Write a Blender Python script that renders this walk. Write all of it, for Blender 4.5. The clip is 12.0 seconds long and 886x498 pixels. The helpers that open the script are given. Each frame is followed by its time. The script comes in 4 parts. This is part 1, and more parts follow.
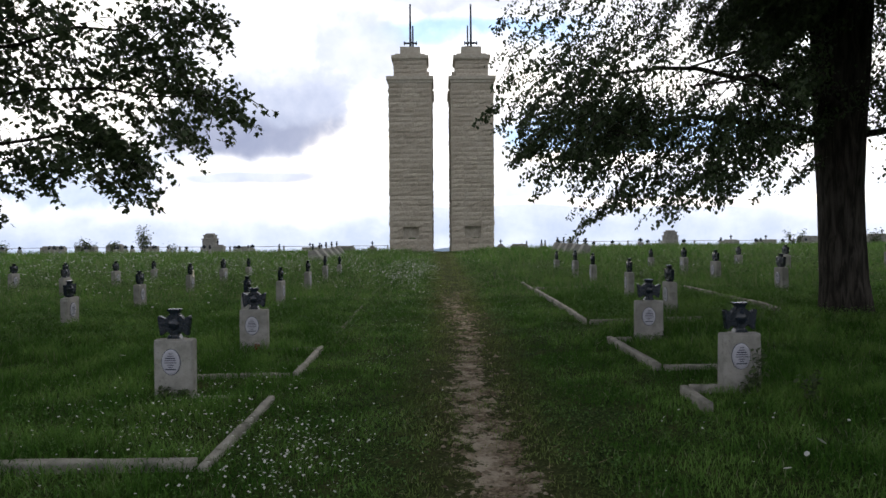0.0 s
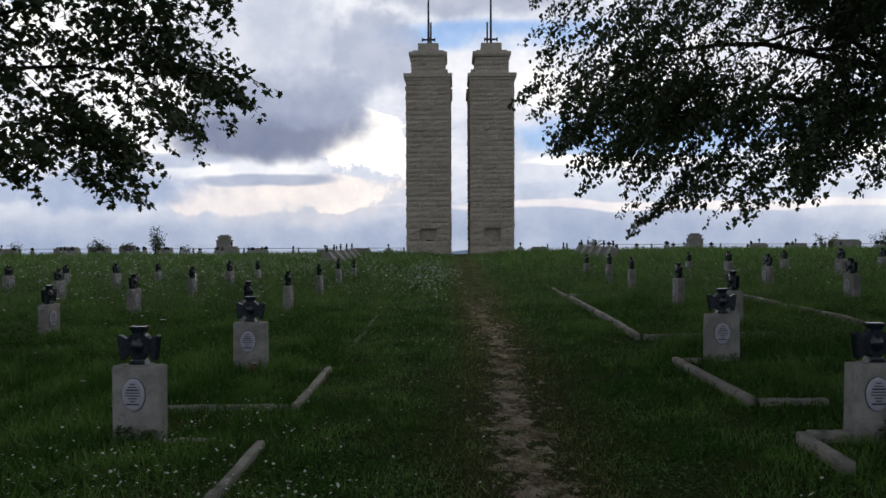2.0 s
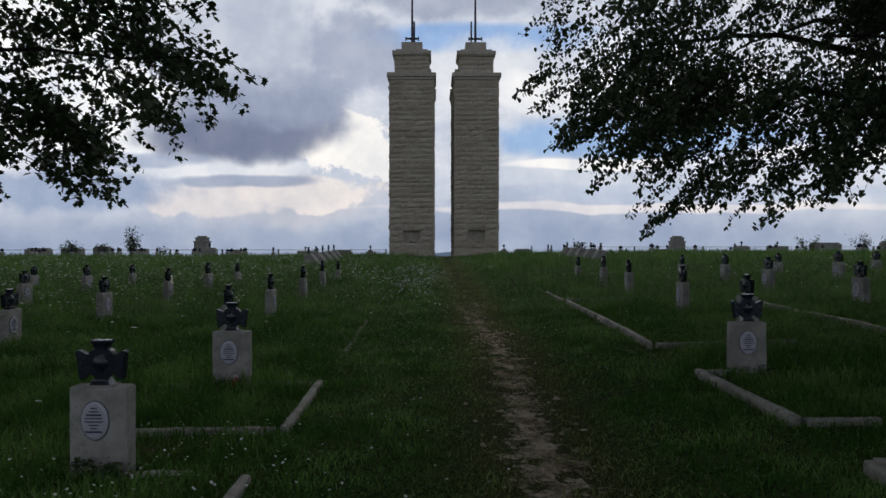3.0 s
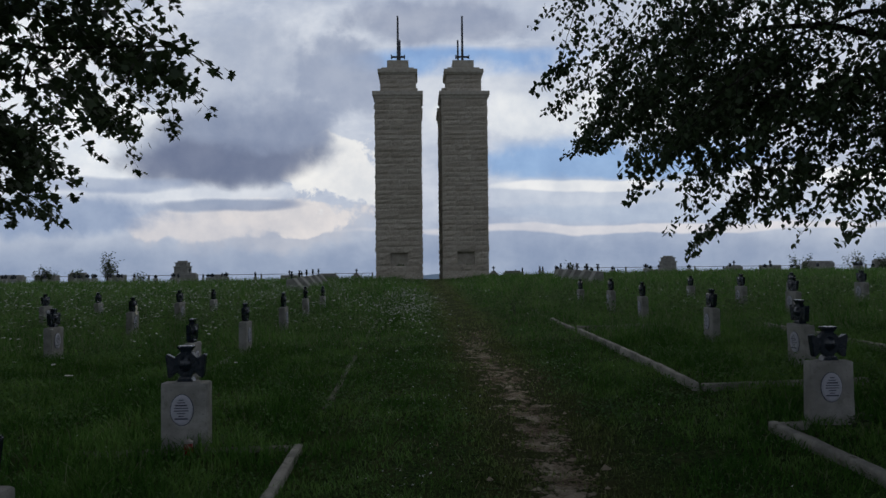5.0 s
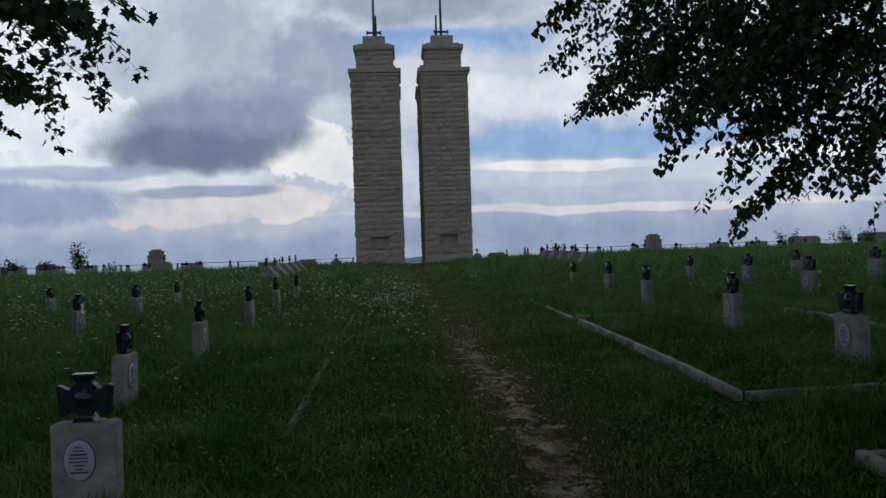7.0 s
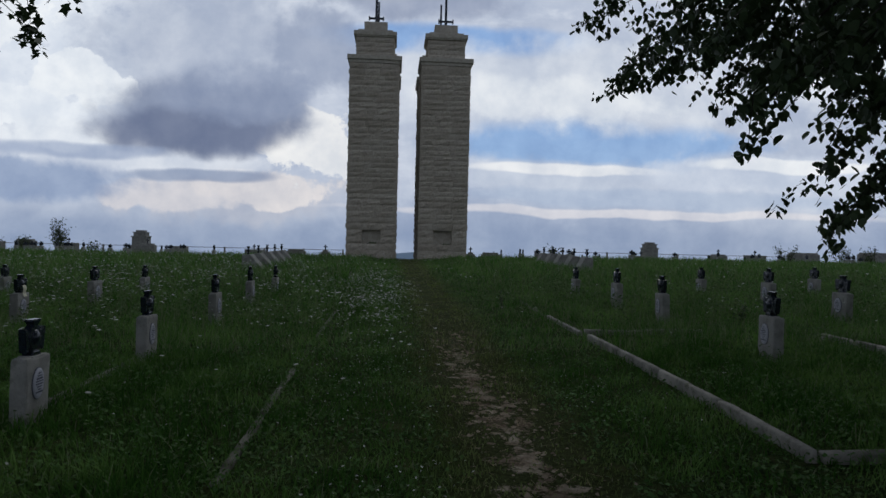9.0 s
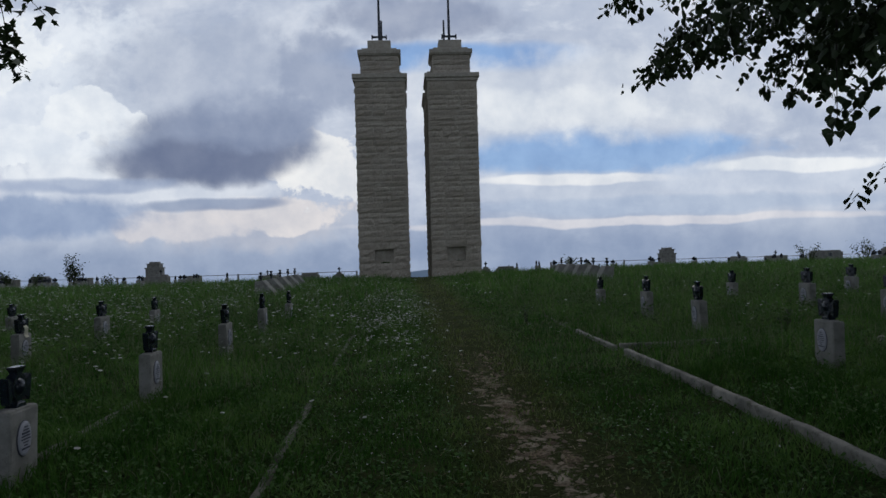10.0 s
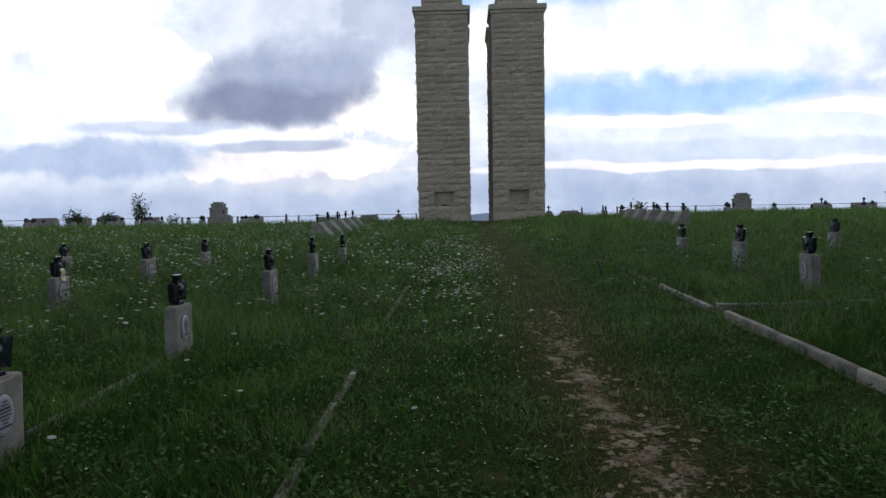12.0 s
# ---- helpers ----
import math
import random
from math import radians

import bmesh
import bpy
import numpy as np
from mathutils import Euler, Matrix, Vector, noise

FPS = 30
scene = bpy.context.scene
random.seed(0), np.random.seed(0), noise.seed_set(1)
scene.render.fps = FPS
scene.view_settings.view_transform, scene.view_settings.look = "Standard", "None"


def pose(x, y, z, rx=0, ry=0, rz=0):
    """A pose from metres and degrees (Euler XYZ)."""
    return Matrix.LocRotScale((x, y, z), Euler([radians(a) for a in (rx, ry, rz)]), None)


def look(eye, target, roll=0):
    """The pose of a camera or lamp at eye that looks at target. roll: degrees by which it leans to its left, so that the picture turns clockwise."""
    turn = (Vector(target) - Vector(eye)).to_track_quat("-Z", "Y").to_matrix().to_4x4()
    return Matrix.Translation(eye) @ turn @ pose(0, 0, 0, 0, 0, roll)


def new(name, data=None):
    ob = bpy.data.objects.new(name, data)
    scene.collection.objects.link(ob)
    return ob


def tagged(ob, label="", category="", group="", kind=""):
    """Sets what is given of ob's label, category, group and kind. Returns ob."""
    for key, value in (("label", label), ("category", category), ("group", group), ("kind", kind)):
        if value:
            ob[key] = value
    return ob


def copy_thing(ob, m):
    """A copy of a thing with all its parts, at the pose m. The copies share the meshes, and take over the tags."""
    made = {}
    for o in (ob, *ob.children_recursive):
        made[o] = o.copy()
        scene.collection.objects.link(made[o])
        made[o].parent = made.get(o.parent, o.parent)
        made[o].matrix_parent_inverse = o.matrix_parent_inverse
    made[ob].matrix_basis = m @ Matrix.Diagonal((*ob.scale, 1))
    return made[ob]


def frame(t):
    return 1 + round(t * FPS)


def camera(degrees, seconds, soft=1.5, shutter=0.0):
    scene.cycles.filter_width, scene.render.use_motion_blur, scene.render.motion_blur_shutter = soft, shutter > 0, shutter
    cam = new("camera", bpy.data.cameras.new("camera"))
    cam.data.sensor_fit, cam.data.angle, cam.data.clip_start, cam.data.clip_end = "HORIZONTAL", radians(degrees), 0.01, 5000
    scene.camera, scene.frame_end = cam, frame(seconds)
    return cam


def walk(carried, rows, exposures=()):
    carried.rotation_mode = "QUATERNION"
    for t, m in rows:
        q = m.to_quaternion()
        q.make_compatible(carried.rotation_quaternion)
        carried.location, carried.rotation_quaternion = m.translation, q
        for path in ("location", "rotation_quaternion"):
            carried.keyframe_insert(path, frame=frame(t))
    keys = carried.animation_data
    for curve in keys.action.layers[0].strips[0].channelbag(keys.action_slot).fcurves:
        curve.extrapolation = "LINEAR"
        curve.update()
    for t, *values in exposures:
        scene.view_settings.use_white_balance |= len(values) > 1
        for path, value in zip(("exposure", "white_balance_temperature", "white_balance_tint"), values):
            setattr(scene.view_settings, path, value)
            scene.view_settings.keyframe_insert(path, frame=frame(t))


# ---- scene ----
cam = camera(66.1, 12.0)
PATH = [
    (0, (-0.069, -0.129, 1.562), (-0.055, 1.87, 1.516), -0.4),
    (0.5, (-0.078, 0.234, 1.541), (-0.08, 2.233, 1.479), 1.7),
    (1, (-0.153, 0.565, 1.529), (-0.027, 2.56, 1.476), 1.3),
    (1.5, (-0.252, 0.905, 1.508), (-0.174, 2.902, 1.44), 0.1),
    (2, (-0.235, 1.299, 1.525), (-0.267, 3.298, 1.487), -0.2),
    (2.5, (-0.323, 1.645, 1.511), (-0.286, 3.645, 1.491), 0.0),
    (3, (-0.469, 1.959, 1.507), (-0.442, 3.958, 1.475), 0.0),
    (3.2, (-0.497, 2.119, 1.535), (-0.495, 4.118, 1.581), 1.1),
    (4.8, (-0.663, 3.18, 1.514), (-0.545, 5.177, 1.539), 0.3),
    (5, (-0.641, 3.314, 1.516), (-0.571, 5.313, 1.549), -0.6),
    (5.5, (-0.621, 3.65, 1.533), (-0.576, 5.649, 1.515), -0.6),
    (6, (-0.661, 3.99, 1.536), (-0.514, 5.984, 1.594), -0.9),
    (6.5, (-0.698, 4.309, 1.544), (-0.544, 6.303, 1.539), -1.3),
    (7, (-0.613, 4.648, 1.562), (-0.491, 6.644, 1.542), -1.8),
    (7.5, (-0.593, 4.976, 1.542), (-0.481, 6.973, 1.567), 0.4),
    (7.7, (-0.595, 5.118, 1.566), (-0.458, 7.113, 1.612), 0.5),
    (9.3, (-0.556, 6.142, 1.543), (-0.412, 8.137, 1.507), 1.4),
    (9.5, (-0.588, 6.255, 1.565), (-0.432, 8.248, 1.563), -1.1),
    (10, (-0.609, 6.56, 1.537), (-0.502, 8.557, 1.557), -1.6),
    (10.5, (-0.596, 6.858, 1.539), (-0.531, 8.857, 1.52), -0.7),
    (11, (-0.632, 7.185, 1.528), (-0.424, 9.171, 1.431), -0.3),
    (11.5, (-0.69, 7.457, 1.51), (-0.583, 9.451, 1.393), -1.6),
    (12, (-0.634, 7.708, 1.532), (-0.706, 9.701, 1.389), -1.0),
]
EXPOSURES = [(0.0, 1.05, 7000, 10), (0.4, 0.1, 6850, 10), (1.0, 0.02, 6700, 10), (2.5, 0.3, 6600, 10), (3.0, -0.06, 6480, 9), (5.0, -0.25, 6250, 8), (10.0, -0.25, 6100, 8), (11.0, -0.2, 6100, 8), (11.5, -0.1, 6150, 8), (12.0, 0.48, 6400, 9)]
walk(cam, [(t, look(eye, target, roll)) for t, eye, target, roll in PATH], EXPOSURES)

# ---- world, sun ----
SUN_EL, SUN_AZ = 52, 25
world = bpy.data.worlds.new("overcast_sky")
scene.world = world
world.use_nodes = True
wt = world.node_tree
wt.nodes.clear()


class Net:
    """Short hand for building node trees."""

    def __init__(self, tree):
        self.tree = tree

    def node(self, kind, **settings):
        n = self.tree.nodes.new(kind)
        for key, value in settings.items():
            setattr(n, key, value)
        return n

    def put(self, socket, value):
        if isinstance(value, bpy.types.NodeSocket):
            self.tree.links.new(value, socket)
        else:
            socket.default_value = value

    def math(self, op, a, b=0.0, c=0.0, clamp=False):
        n = self.node("ShaderNodeMath", operation=op, use_clamp=clamp)
        for s, v in zip(n.inputs, (a, b, c)):
            self.put(s, v)
        return n.outputs[0]

    def smooth(self, x, lo, hi):
        n = self.node("ShaderNodeMapRange", interpolation_type="SMOOTHSTEP")
        for s, v in zip(n.inputs, (x, lo, hi, 0.0, 1.0)):
            self.put(s, v)
        return n.outputs[0]

    def noise(self, vector, scale, detail=4.0, rough=0.55, warp=0.0):
        n = self.node("ShaderNodeTexNoise")
        self.put(n.inputs["Vector"], vector)
        for key, v in (("Scale", scale), ("Detail", detail), ("Roughness", rough), ("Distortion", warp)):
            n.inputs[key].default_value = v
        return n.outputs["Fac"]

    def mix(self, f, a, b, how="MIX"):
        n = self.node("ShaderNodeMix", data_type="RGBA", blend_type=how)
        self.put(n.inputs[0], f)
        for s, v in ((n.inputs[6], a), (n.inputs[7], b)):
            self.put(s, v if isinstance(v, bpy.types.NodeSocket) else (*v, 1.0)[:4])
        return n.outputs[2]

    def combine(self, x, y, z=0.0):
        n = self.node("ShaderNodeCombineXYZ")
        for s, v in zip(n.inputs, (x, y, z)):
            self.put(s, v)
        return n.outputs[0]


def make_sky():
    w = Net(wt)
    sky = w.node("ShaderNodeTexSky", sky_type="NISHITA", sun_disc=False)
    sky.sun_elevation, sky.sun_rotation = radians(SUN_EL), radians(SUN_AZ)
    sky.air_density, sky.dust_density = 1.0, 1.5
    geo = w.node("ShaderNodeTexCoord").outputs["Generated"]
    sep = w.node("ShaderNodeSeparateXYZ")
    w.put(sep.inputs[0], geo)
    ahead = w.math("ADD", w.math("ABSOLUTE", sep.outputs[1]), 0.12)
    u, v = w.math("DIVIDE", sep.outputs[0], ahead), w.math("DIVIDE", sep.outputs[2], ahead)
    uv = w.combine(u, v, 0.0)
    flat = w.combine(u, w.math("MULTIPLY", v, 2.2), 0.0)
    wide = w.noise(flat, 3.1, 5.0, 0.55, 0.5)
    fine = w.noise(flat, 14.0, 6.0, 0.6, 0.2)
    drift = w.math("MULTIPLY_ADD", w.noise(uv, 7.0, 3.0, 0.5), 0.16, -0.08)
    lift = w.math("MULTIPLY_ADD", w.noise(w.combine(v, u, 3.7), 9.0, 3.0, 0.5), 0.05, -0.025)
    curl = w.math("SUBTRACT", w.noise(uv, 19.0, 8.0, 0.58, 0.2), 0.5)

    def blob(cu, cv, ru, rv, soft=0.5, rag=1.4):
        """1 inside an uneven oval of cloud with curled edges, 0 outside."""
        a = w.math("DIVIDE", w.math("SUBTRACT", w.math("ADD", u, drift), cu), ru)
        b = w.math("DIVIDE", w.math("SUBTRACT", w.math("ADD", v, w.math("MULTIPLY", lift, max(0.4, min(1.0, 20 * rv)))), cv), rv)
        r = w.math("ADD", w.math("MULTIPLY", a, a), w.math("MULTIPLY", b, b))
        r = w.math("MULTIPLY_ADD", curl, rag * 2.6 * min(1.0, rv / 0.03), r)
        return w.math("SUBTRACT", 1.0, w.smooth(r, 1.0 - soft, 1.0 + soft))

    base = w.mix(w.smooth(wide, 0.36, 0.66), (0.52, 0.57, 0.70), (0.80, 0.82, 0.89))
    base = w.mix(w.math("MULTIPLY", w.smooth(fine, 0.48, 0.72), 0.5), base, (0.88, 0.90, 0.96))
    # gaps of blue between the clouds
    gaps = w.math("MAXIMUM", blob(0.27, 0.130, 0.20, 0.034, 0.5, 0.8), blob(0.07, 0.262, 0.17, 0.020, 0.6, 0.8))
    gaps = w.math("MAXIMUM", gaps, blob(-0.62, 0.29, 0.10, 0.06))
    blue = w.mix(1.0, sky.outputs[0], (0.085, 0.085, 0.085), "MULTIPLY")
    col = w.mix(w.math("MULTIPLY", gaps, 0.92), base, w.mix(0.7, blue, (0.24, 0.44, 0.82)))
    # haze towards the horizon
    haze = w.math("SUBTRACT", 1.0, w.smooth(v, 0.0, 0.072))
    col = w.mix(w.math("MULTIPLY", haze, 0.8), col, (0.30, 0.37, 0.53))
    # grey middles, bright towering heads, dark bellies: place, radii, softness, curl, share, colour
    for cu, cv, ru, rv, soft, rag, amount, shade in (
            (0.25, 0.210, 0.30, 0.058, 0.7, 1.2, 0.8, (0.80, 0.82, 0.88)),
            (0.20, 0.190, 0.14, 0.030, 0.6, 1.6, 0.6, (0.97, 0.97, 0.98)),
            (-0.193, 0.048, 0.15, 0.032, 0.6, 1.4, 0.75, (0.56, 0.57, 0.65)),
            (-0.155, 0.058, 0.09, 0.024, 0.2, 1.6, 0.85, (0.90, 0.83, 0.81)),
            (-0.27, 0.050, 0.09, 0.022, 0.25, 1.6, 0.75, (0.80, 0.75, 0.76)),
            (-0.46, 0.230, 0.18, 0.095, 0.4, 1.6, 0.9, (0.93, 0.95, 1.0)),
            (-0.50, 0.265, 0.08, 0.040, 0.15, 1.8, 0.85, (1.02, 1.02, 1.03)),
            (-0.47, 0.150, 0.08, 0.026, 0.15, 1.8, 0.85, (0.98, 0.99, 1.02)),
            (-0.22, 0.225, 0.15, 0.080, 0.6, 1.2, 0.8, (0.55, 0.59, 0.70)),
            (-0.385, 0.190, 0.050, 0.030, 0.15, 1.8, 0.9, (1.02, 1.02, 1.03)),
            (-0.425, 0.118, 0.055, 0.020, 0.3, 1.8, 0.8, (0.96, 0.97, 1.0)),
            (-0.105, 0.122, 0.055, 0.050, 0.15, 1.4, 0.95, (1.0, 0.97, 0.95)),
            (-0.275, 0.088, 0.13, 0.020, 0.4, 1.6, 0.7, (0.86, 0.87, 0.92)),
            (-0.250, 0.148, 0.135, 0.050, 0.5, 0.6, 0.9, (0.30, 0.34, 0.46)),
            (-0.255, 0.128, 0.130, 0.032, 0.55, 0.4, 0.75, (0.17, 0.20, 0.31)),
            (-0.20, 0.180, 0.09, 0.035, 0.6, 1.2, 0.6, (0.33, 0.38, 0.52)),
            (-0.10, 0.240, 0.075, 0.055, 0.5, 1.2, 0.65, (0.34, 0.39, 0.53)),
            (0.02, 0.315, 0.13, 0.026, 0.6, 1.2, 0.7, (0.33, 0.37, 0.50)),
            (-0.235, 0.073, 0.10, 0.008, 0.6, 1.0, 0.8, (0.30, 0.36, 0.51)),
            (-0.48, 0.060, 0.16, 0.026, 0.6, 1.2, 0.85, (0.32, 0.40, 0.58)),
            (-0.40, 0.100, 0.10, 0.010, 0.6, 1.2, 0.7, (0.36, 0.43, 0.60)),
            (0.21, 0.085, 0.17, 0.020, 0.5, 1.0, 0.85, (0.66, 0.70, 0.80)),
            (0.22, 0.096, 0.13, 0.007, 0.5, 1.4, 0.9, (0.98, 0.96, 0.96)),
            (0.50, 0.095, 0.19, 0.026, 0.5, 1.2, 0.85, (0.70, 0.74, 0.84)),
            (0.53, 0.108, 0.12, 0.010, 0.4, 1.6, 0.9, (1.0, 0.99, 0.99)),
            (0.30, 0.040, 0.34, 0.006, 0.6, 0.8, 0.7, (0.92, 0.86, 0.86)),
            (0.35, 0.060, 0.28, 0.012, 0.6, 1.0, 0.6, (0.50, 0.58, 0.73))):
        col = w.mix(w.math("MULTIPLY", blob(cu, cv, ru, rv, soft, rag), amount), col, shade)
    billow = w.noise(uv, 15.0, 9.0, 0.60, 0.1)
    col = w.mix(1.0, col, w.mix(w.smooth(billow, 0.30, 0.70), (0.86, 0.88, 0.91), (1.11, 1.09, 1.05)), "MULTIPLY")
    # an unseen grey deck, added overhead to cut the light from above
    col = w.mix(w.smooth(v, 0.34, 0.75), col, w.mix(wide, (0.22, 0.25, 0.30), (0.44, 0.47, 0.53)))
    # the unseen sky behind the camera is dimmed to darken faces turned to it
    col = w.mix(w.math("SUBTRACT", 1.0, w.smooth(sep.outputs[1], -0.7, 0.45)), col, w.mix(1.0, col, (0.76, 0.77, 0.79), "MULTIPLY"))
    bg = w.node("ShaderNodeBackground")
    w.put(bg.inputs[0], col)
    bg.inputs[1].default_value = SKY
    w.put(w.node("ShaderNodeOutputWorld").inputs[0], bg.outputs[0])


SKY = 1.0
make_sky()
sun = new("sun", bpy.data.lights.new("sun", "SUN"))
sun.data.energy, sun.data.angle, sun.data.color = 0.5, radians(20), (1.0, 0.96, 0.9)
sun.matrix_world = look((0, 0, 60), (-60 * math.sin(radians(SUN_AZ)) / math.tan(radians(SUN_EL)), -60 * math.cos(radians(SUN_AZ)) / math.tan(radians(SUN_EL)), 0))


# ---- materials ----
def material(name, build, rough=0.9, metal=0.0, bump=0.0, through_light=0.0, spec=0.5):
    """A node material. build(net, position) gives the colour and the height for the relief."""
    m = bpy.data.materials.new(name)
    m.use_nodes = True
    n = Net(m.node_tree)
    bsdf = m.node_tree.nodes["Principled BSDF"]
    pos = n.node("ShaderNodeTexCoord").outputs["Object"]
    colour, height = build(n, pos)
    n.put(bsdf.inputs["Base Color"], colour)
    n.put(bsdf.inputs["Roughness"], rough)
    bsdf.inputs["Metallic"].default_value = metal
    bsdf.inputs["Specular IOR Level"].default_value = spec
    if height is not None and bump:
        b = n.node("ShaderNodeBump")
        b.inputs["Strength"].default_value, b.inputs["Distance"].default_value = 0.8, bump
        n.put(b.inputs["Height"], height)
        n.put(bsdf.inputs["Normal"], b.outputs[0])
    if through_light:
        t = n.node("ShaderNodeBsdfTranslucent")
        n.put(t.inputs[0], colour)
        s = n.node("ShaderNodeMixShader")
        s.inputs[0].default_value = through_light
        n.put(s.inputs[1], bsdf.outputs[0])
        n.put(s.inputs[2], t.outputs[0])
        n.put(m.node_tree.nodes["Material Output"].inputs[0], s.outputs[0])
    return m


def world_pos(n):
    return n.node("ShaderNodeNewGeometry").outputs["Position"]


def island(n):
    return n.node("ShaderNodeNewGeometry").outputs["Random Per Island"]


def chance(n):
    return n.node("ShaderNodeObjectInfo").outputs["Random"]


def path_band(n):
    """How near the worn line a place is (1 on it), and how far along it lies."""
    p = world_pos(n)
    sep = n.node("ShaderNodeSeparateXYZ")
    n.put(sep.inputs[0], p)
    sway = n.math("MULTIPLY", n.math("SINE", n.math("MULTIPLY", sep.outputs[1], 0.8)), 0.05)
    off = n.math("ABSOLUTE", n.math("SUBTRACT", n.math("SUBTRACT", sep.outputs[0], 0.29), sway))
    rag = n.math("MULTIPLY_ADD", n.noise(p, 2.6, 5.0, 0.6), 0.55, -0.28)
    return n.math("ADD", off, rag), sep.outputs[1], p


def ground_look(n, pos):
    off, along, p = path_band(n)
    fine, mid = n.noise(p, 38.0, 6.0, 0.65), n.noise(p, 5.0, 4.0)
    soil = n.mix(n.smooth(fine, 0.35, 0.7), (0.075, 0.056, 0.038), (0.25, 0.195, 0.14))
    soil = n.mix(n.smooth(n.noise(p, 3.2, 5.0, 0.6), 0.42, 0.62), soil, n.mix(fine, (0.25, 0.205, 0.155), (0.47, 0.405, 0.325)))
    turf = n.mix(n.smooth(fine, 0.35, 0.65), (0.010, 0.020, 0.006), (0.050, 0.075, 0.022))
    turf = n.mix(n.smooth(mid, 0.5, 0.75), turf, (0.055, 0.060, 0.024))
    fade = n.math("SUBTRACT", 1.0, n.smooth(along, 12.0, 16.0))
    broken = n.math("MULTIPLY_ADD", n.noise(p, 5.5, 6.0, 0.72), 1.5, -0.72)
    bare = n.math("MULTIPLY", n.math("SUBTRACT", 1.0, n.smooth(n.math("ADD", n.math("ADD", off, broken), n.math("MULTIPLY", along, 0.011)), 0.16, 0.27)), fade)
    dry = n.math("SUBTRACT", 1.0, n.smooth(off, 0.25, 0.75))
    turf = n.mix(n.math("MULTIPLY", dry, 0.4), turf, n.mix(fine, (0.020, 0.022, 0.008), (0.085, 0.075, 0.035)))
    # distance haze mixed into the ground colour from 120 m on
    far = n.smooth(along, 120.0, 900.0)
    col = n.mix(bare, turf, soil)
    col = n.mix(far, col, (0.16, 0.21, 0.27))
    return col, n.math("ADD", fine, n.math("MULTIPLY", mid, 1.5))


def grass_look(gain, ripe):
    """Grass green, browner on the worn line; gain lightens it all; ripe: the share of pale seed heads."""
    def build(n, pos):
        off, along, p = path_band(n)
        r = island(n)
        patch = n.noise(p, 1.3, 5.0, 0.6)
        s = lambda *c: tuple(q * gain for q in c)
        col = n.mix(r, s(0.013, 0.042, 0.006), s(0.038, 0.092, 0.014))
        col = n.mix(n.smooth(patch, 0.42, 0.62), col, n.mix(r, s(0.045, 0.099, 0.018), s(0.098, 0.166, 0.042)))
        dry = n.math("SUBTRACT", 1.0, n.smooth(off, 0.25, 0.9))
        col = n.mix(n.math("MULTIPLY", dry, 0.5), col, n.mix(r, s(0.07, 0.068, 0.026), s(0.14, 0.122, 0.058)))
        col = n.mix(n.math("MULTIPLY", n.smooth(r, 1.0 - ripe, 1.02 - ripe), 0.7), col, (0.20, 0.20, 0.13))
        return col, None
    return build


def concrete_look(lo, hi, moss):
    def build(n, pos):
        p = world_pos(n)
        fine, big = n.noise(p, 60.0, 5.0, 0.7), n.noise(p, 5.0, 5.0, 0.6)
        col = n.mix(n.smooth(big, 0.3, 0.7), lo, hi)
        col = n.mix(n.smooth(fine, 0.55, 0.75), col, tuple(c * 0.6 for c in lo))
        col = n.mix(n.math("MULTIPLY", n.smooth(n.noise(p, 9.0, 6.0, 0.7), 0.52, 0.72), moss), col, (0.075, 0.078, 0.05))
        return col, n.math("ADD", fine, big)
    return build


def tower_look(n, pos):
    p = world_pos(n)
    r = chance(n)
    fine, big = n.noise(p, 9.0, 7.0, 0.65), n.noise(p, 0.9, 4.0)
    col = n.mix(r, (0.33, 0.288, 0.225), (0.455, 0.40, 0.325))
    col = n.mix(n.smooth(fine, 0.4, 0.75), col, (0.25, 0.218, 0.175))
    col = n.mix(n.math("MULTIPLY", n.smooth(big, 0.45, 0.7), 0.5), col, (0.41, 0.365, 0.30))
    return col, fine


def iron_look(n, pos):
    p = world_pos(n)
    col = n.mix(n.noise(p, 30.0, 5.0), (0.004, 0.007, 0.012), (0.012, 0.018, 0.028))
    return col, n.noise(p, 80.0, 4.0)


def bark_look(n, pos):
    p = world_pos(n)
    s = n.node("ShaderNodeMapping")
    n.put(s.inputs[0], p)
    s.inputs["Scale"].default_value = (14, 14, 2.2)
    ridge = n.noise(s.outputs[0], 1.0, 6.0, 0.6, 0.6)
    return n.mix(n.smooth(ridge, 0.35, 0.7), (0.016, 0.014, 0.012), (0.060, 0.054, 0.046)), ridge


def leaf_look(lo, hi):
    def build(n, pos):
        return n.mix(island(n), lo, hi), None
    return build


def plain_look(colour, other=None, scale=20.0):
    def build(n, pos):
        p = world_pos(n)
        f = n.noise(p, scale, 5.0)
        return n.mix(f, colour, other or tuple(c * 0.75 for c in colour)), f
    return build


GROUND = material("meadow_soil", ground_look, 1.0, bump=0.045, spec=0.03)
GRASS = material("grass_blades", grass_look(1.55, 0.05), 0.75, through_light=0.3, spec=0.06)
# gain raised here: brighter light on the open meadow is put into the colour
LIT_MEADOW = material("lit_seeding_meadow_grass", grass_look(2.05, 0.32), 0.75, through_light=0.35, spec=0.06)
HERB = material("clover_leaves", leaf_look((0.036, 0.086, 0.020), (0.10, 0.185, 0.052)), 0.7, through_light=0.25, spec=0.08)
# paler, greyer leaf green, with the further meadow's brighter light in the colour
LIT_YARROW = material("lit_yarrow_leaves", leaf_look((0.050, 0.090, 0.030), (0.115, 0.165, 0.066)), 0.75, through_light=0.3, spec=0.05)
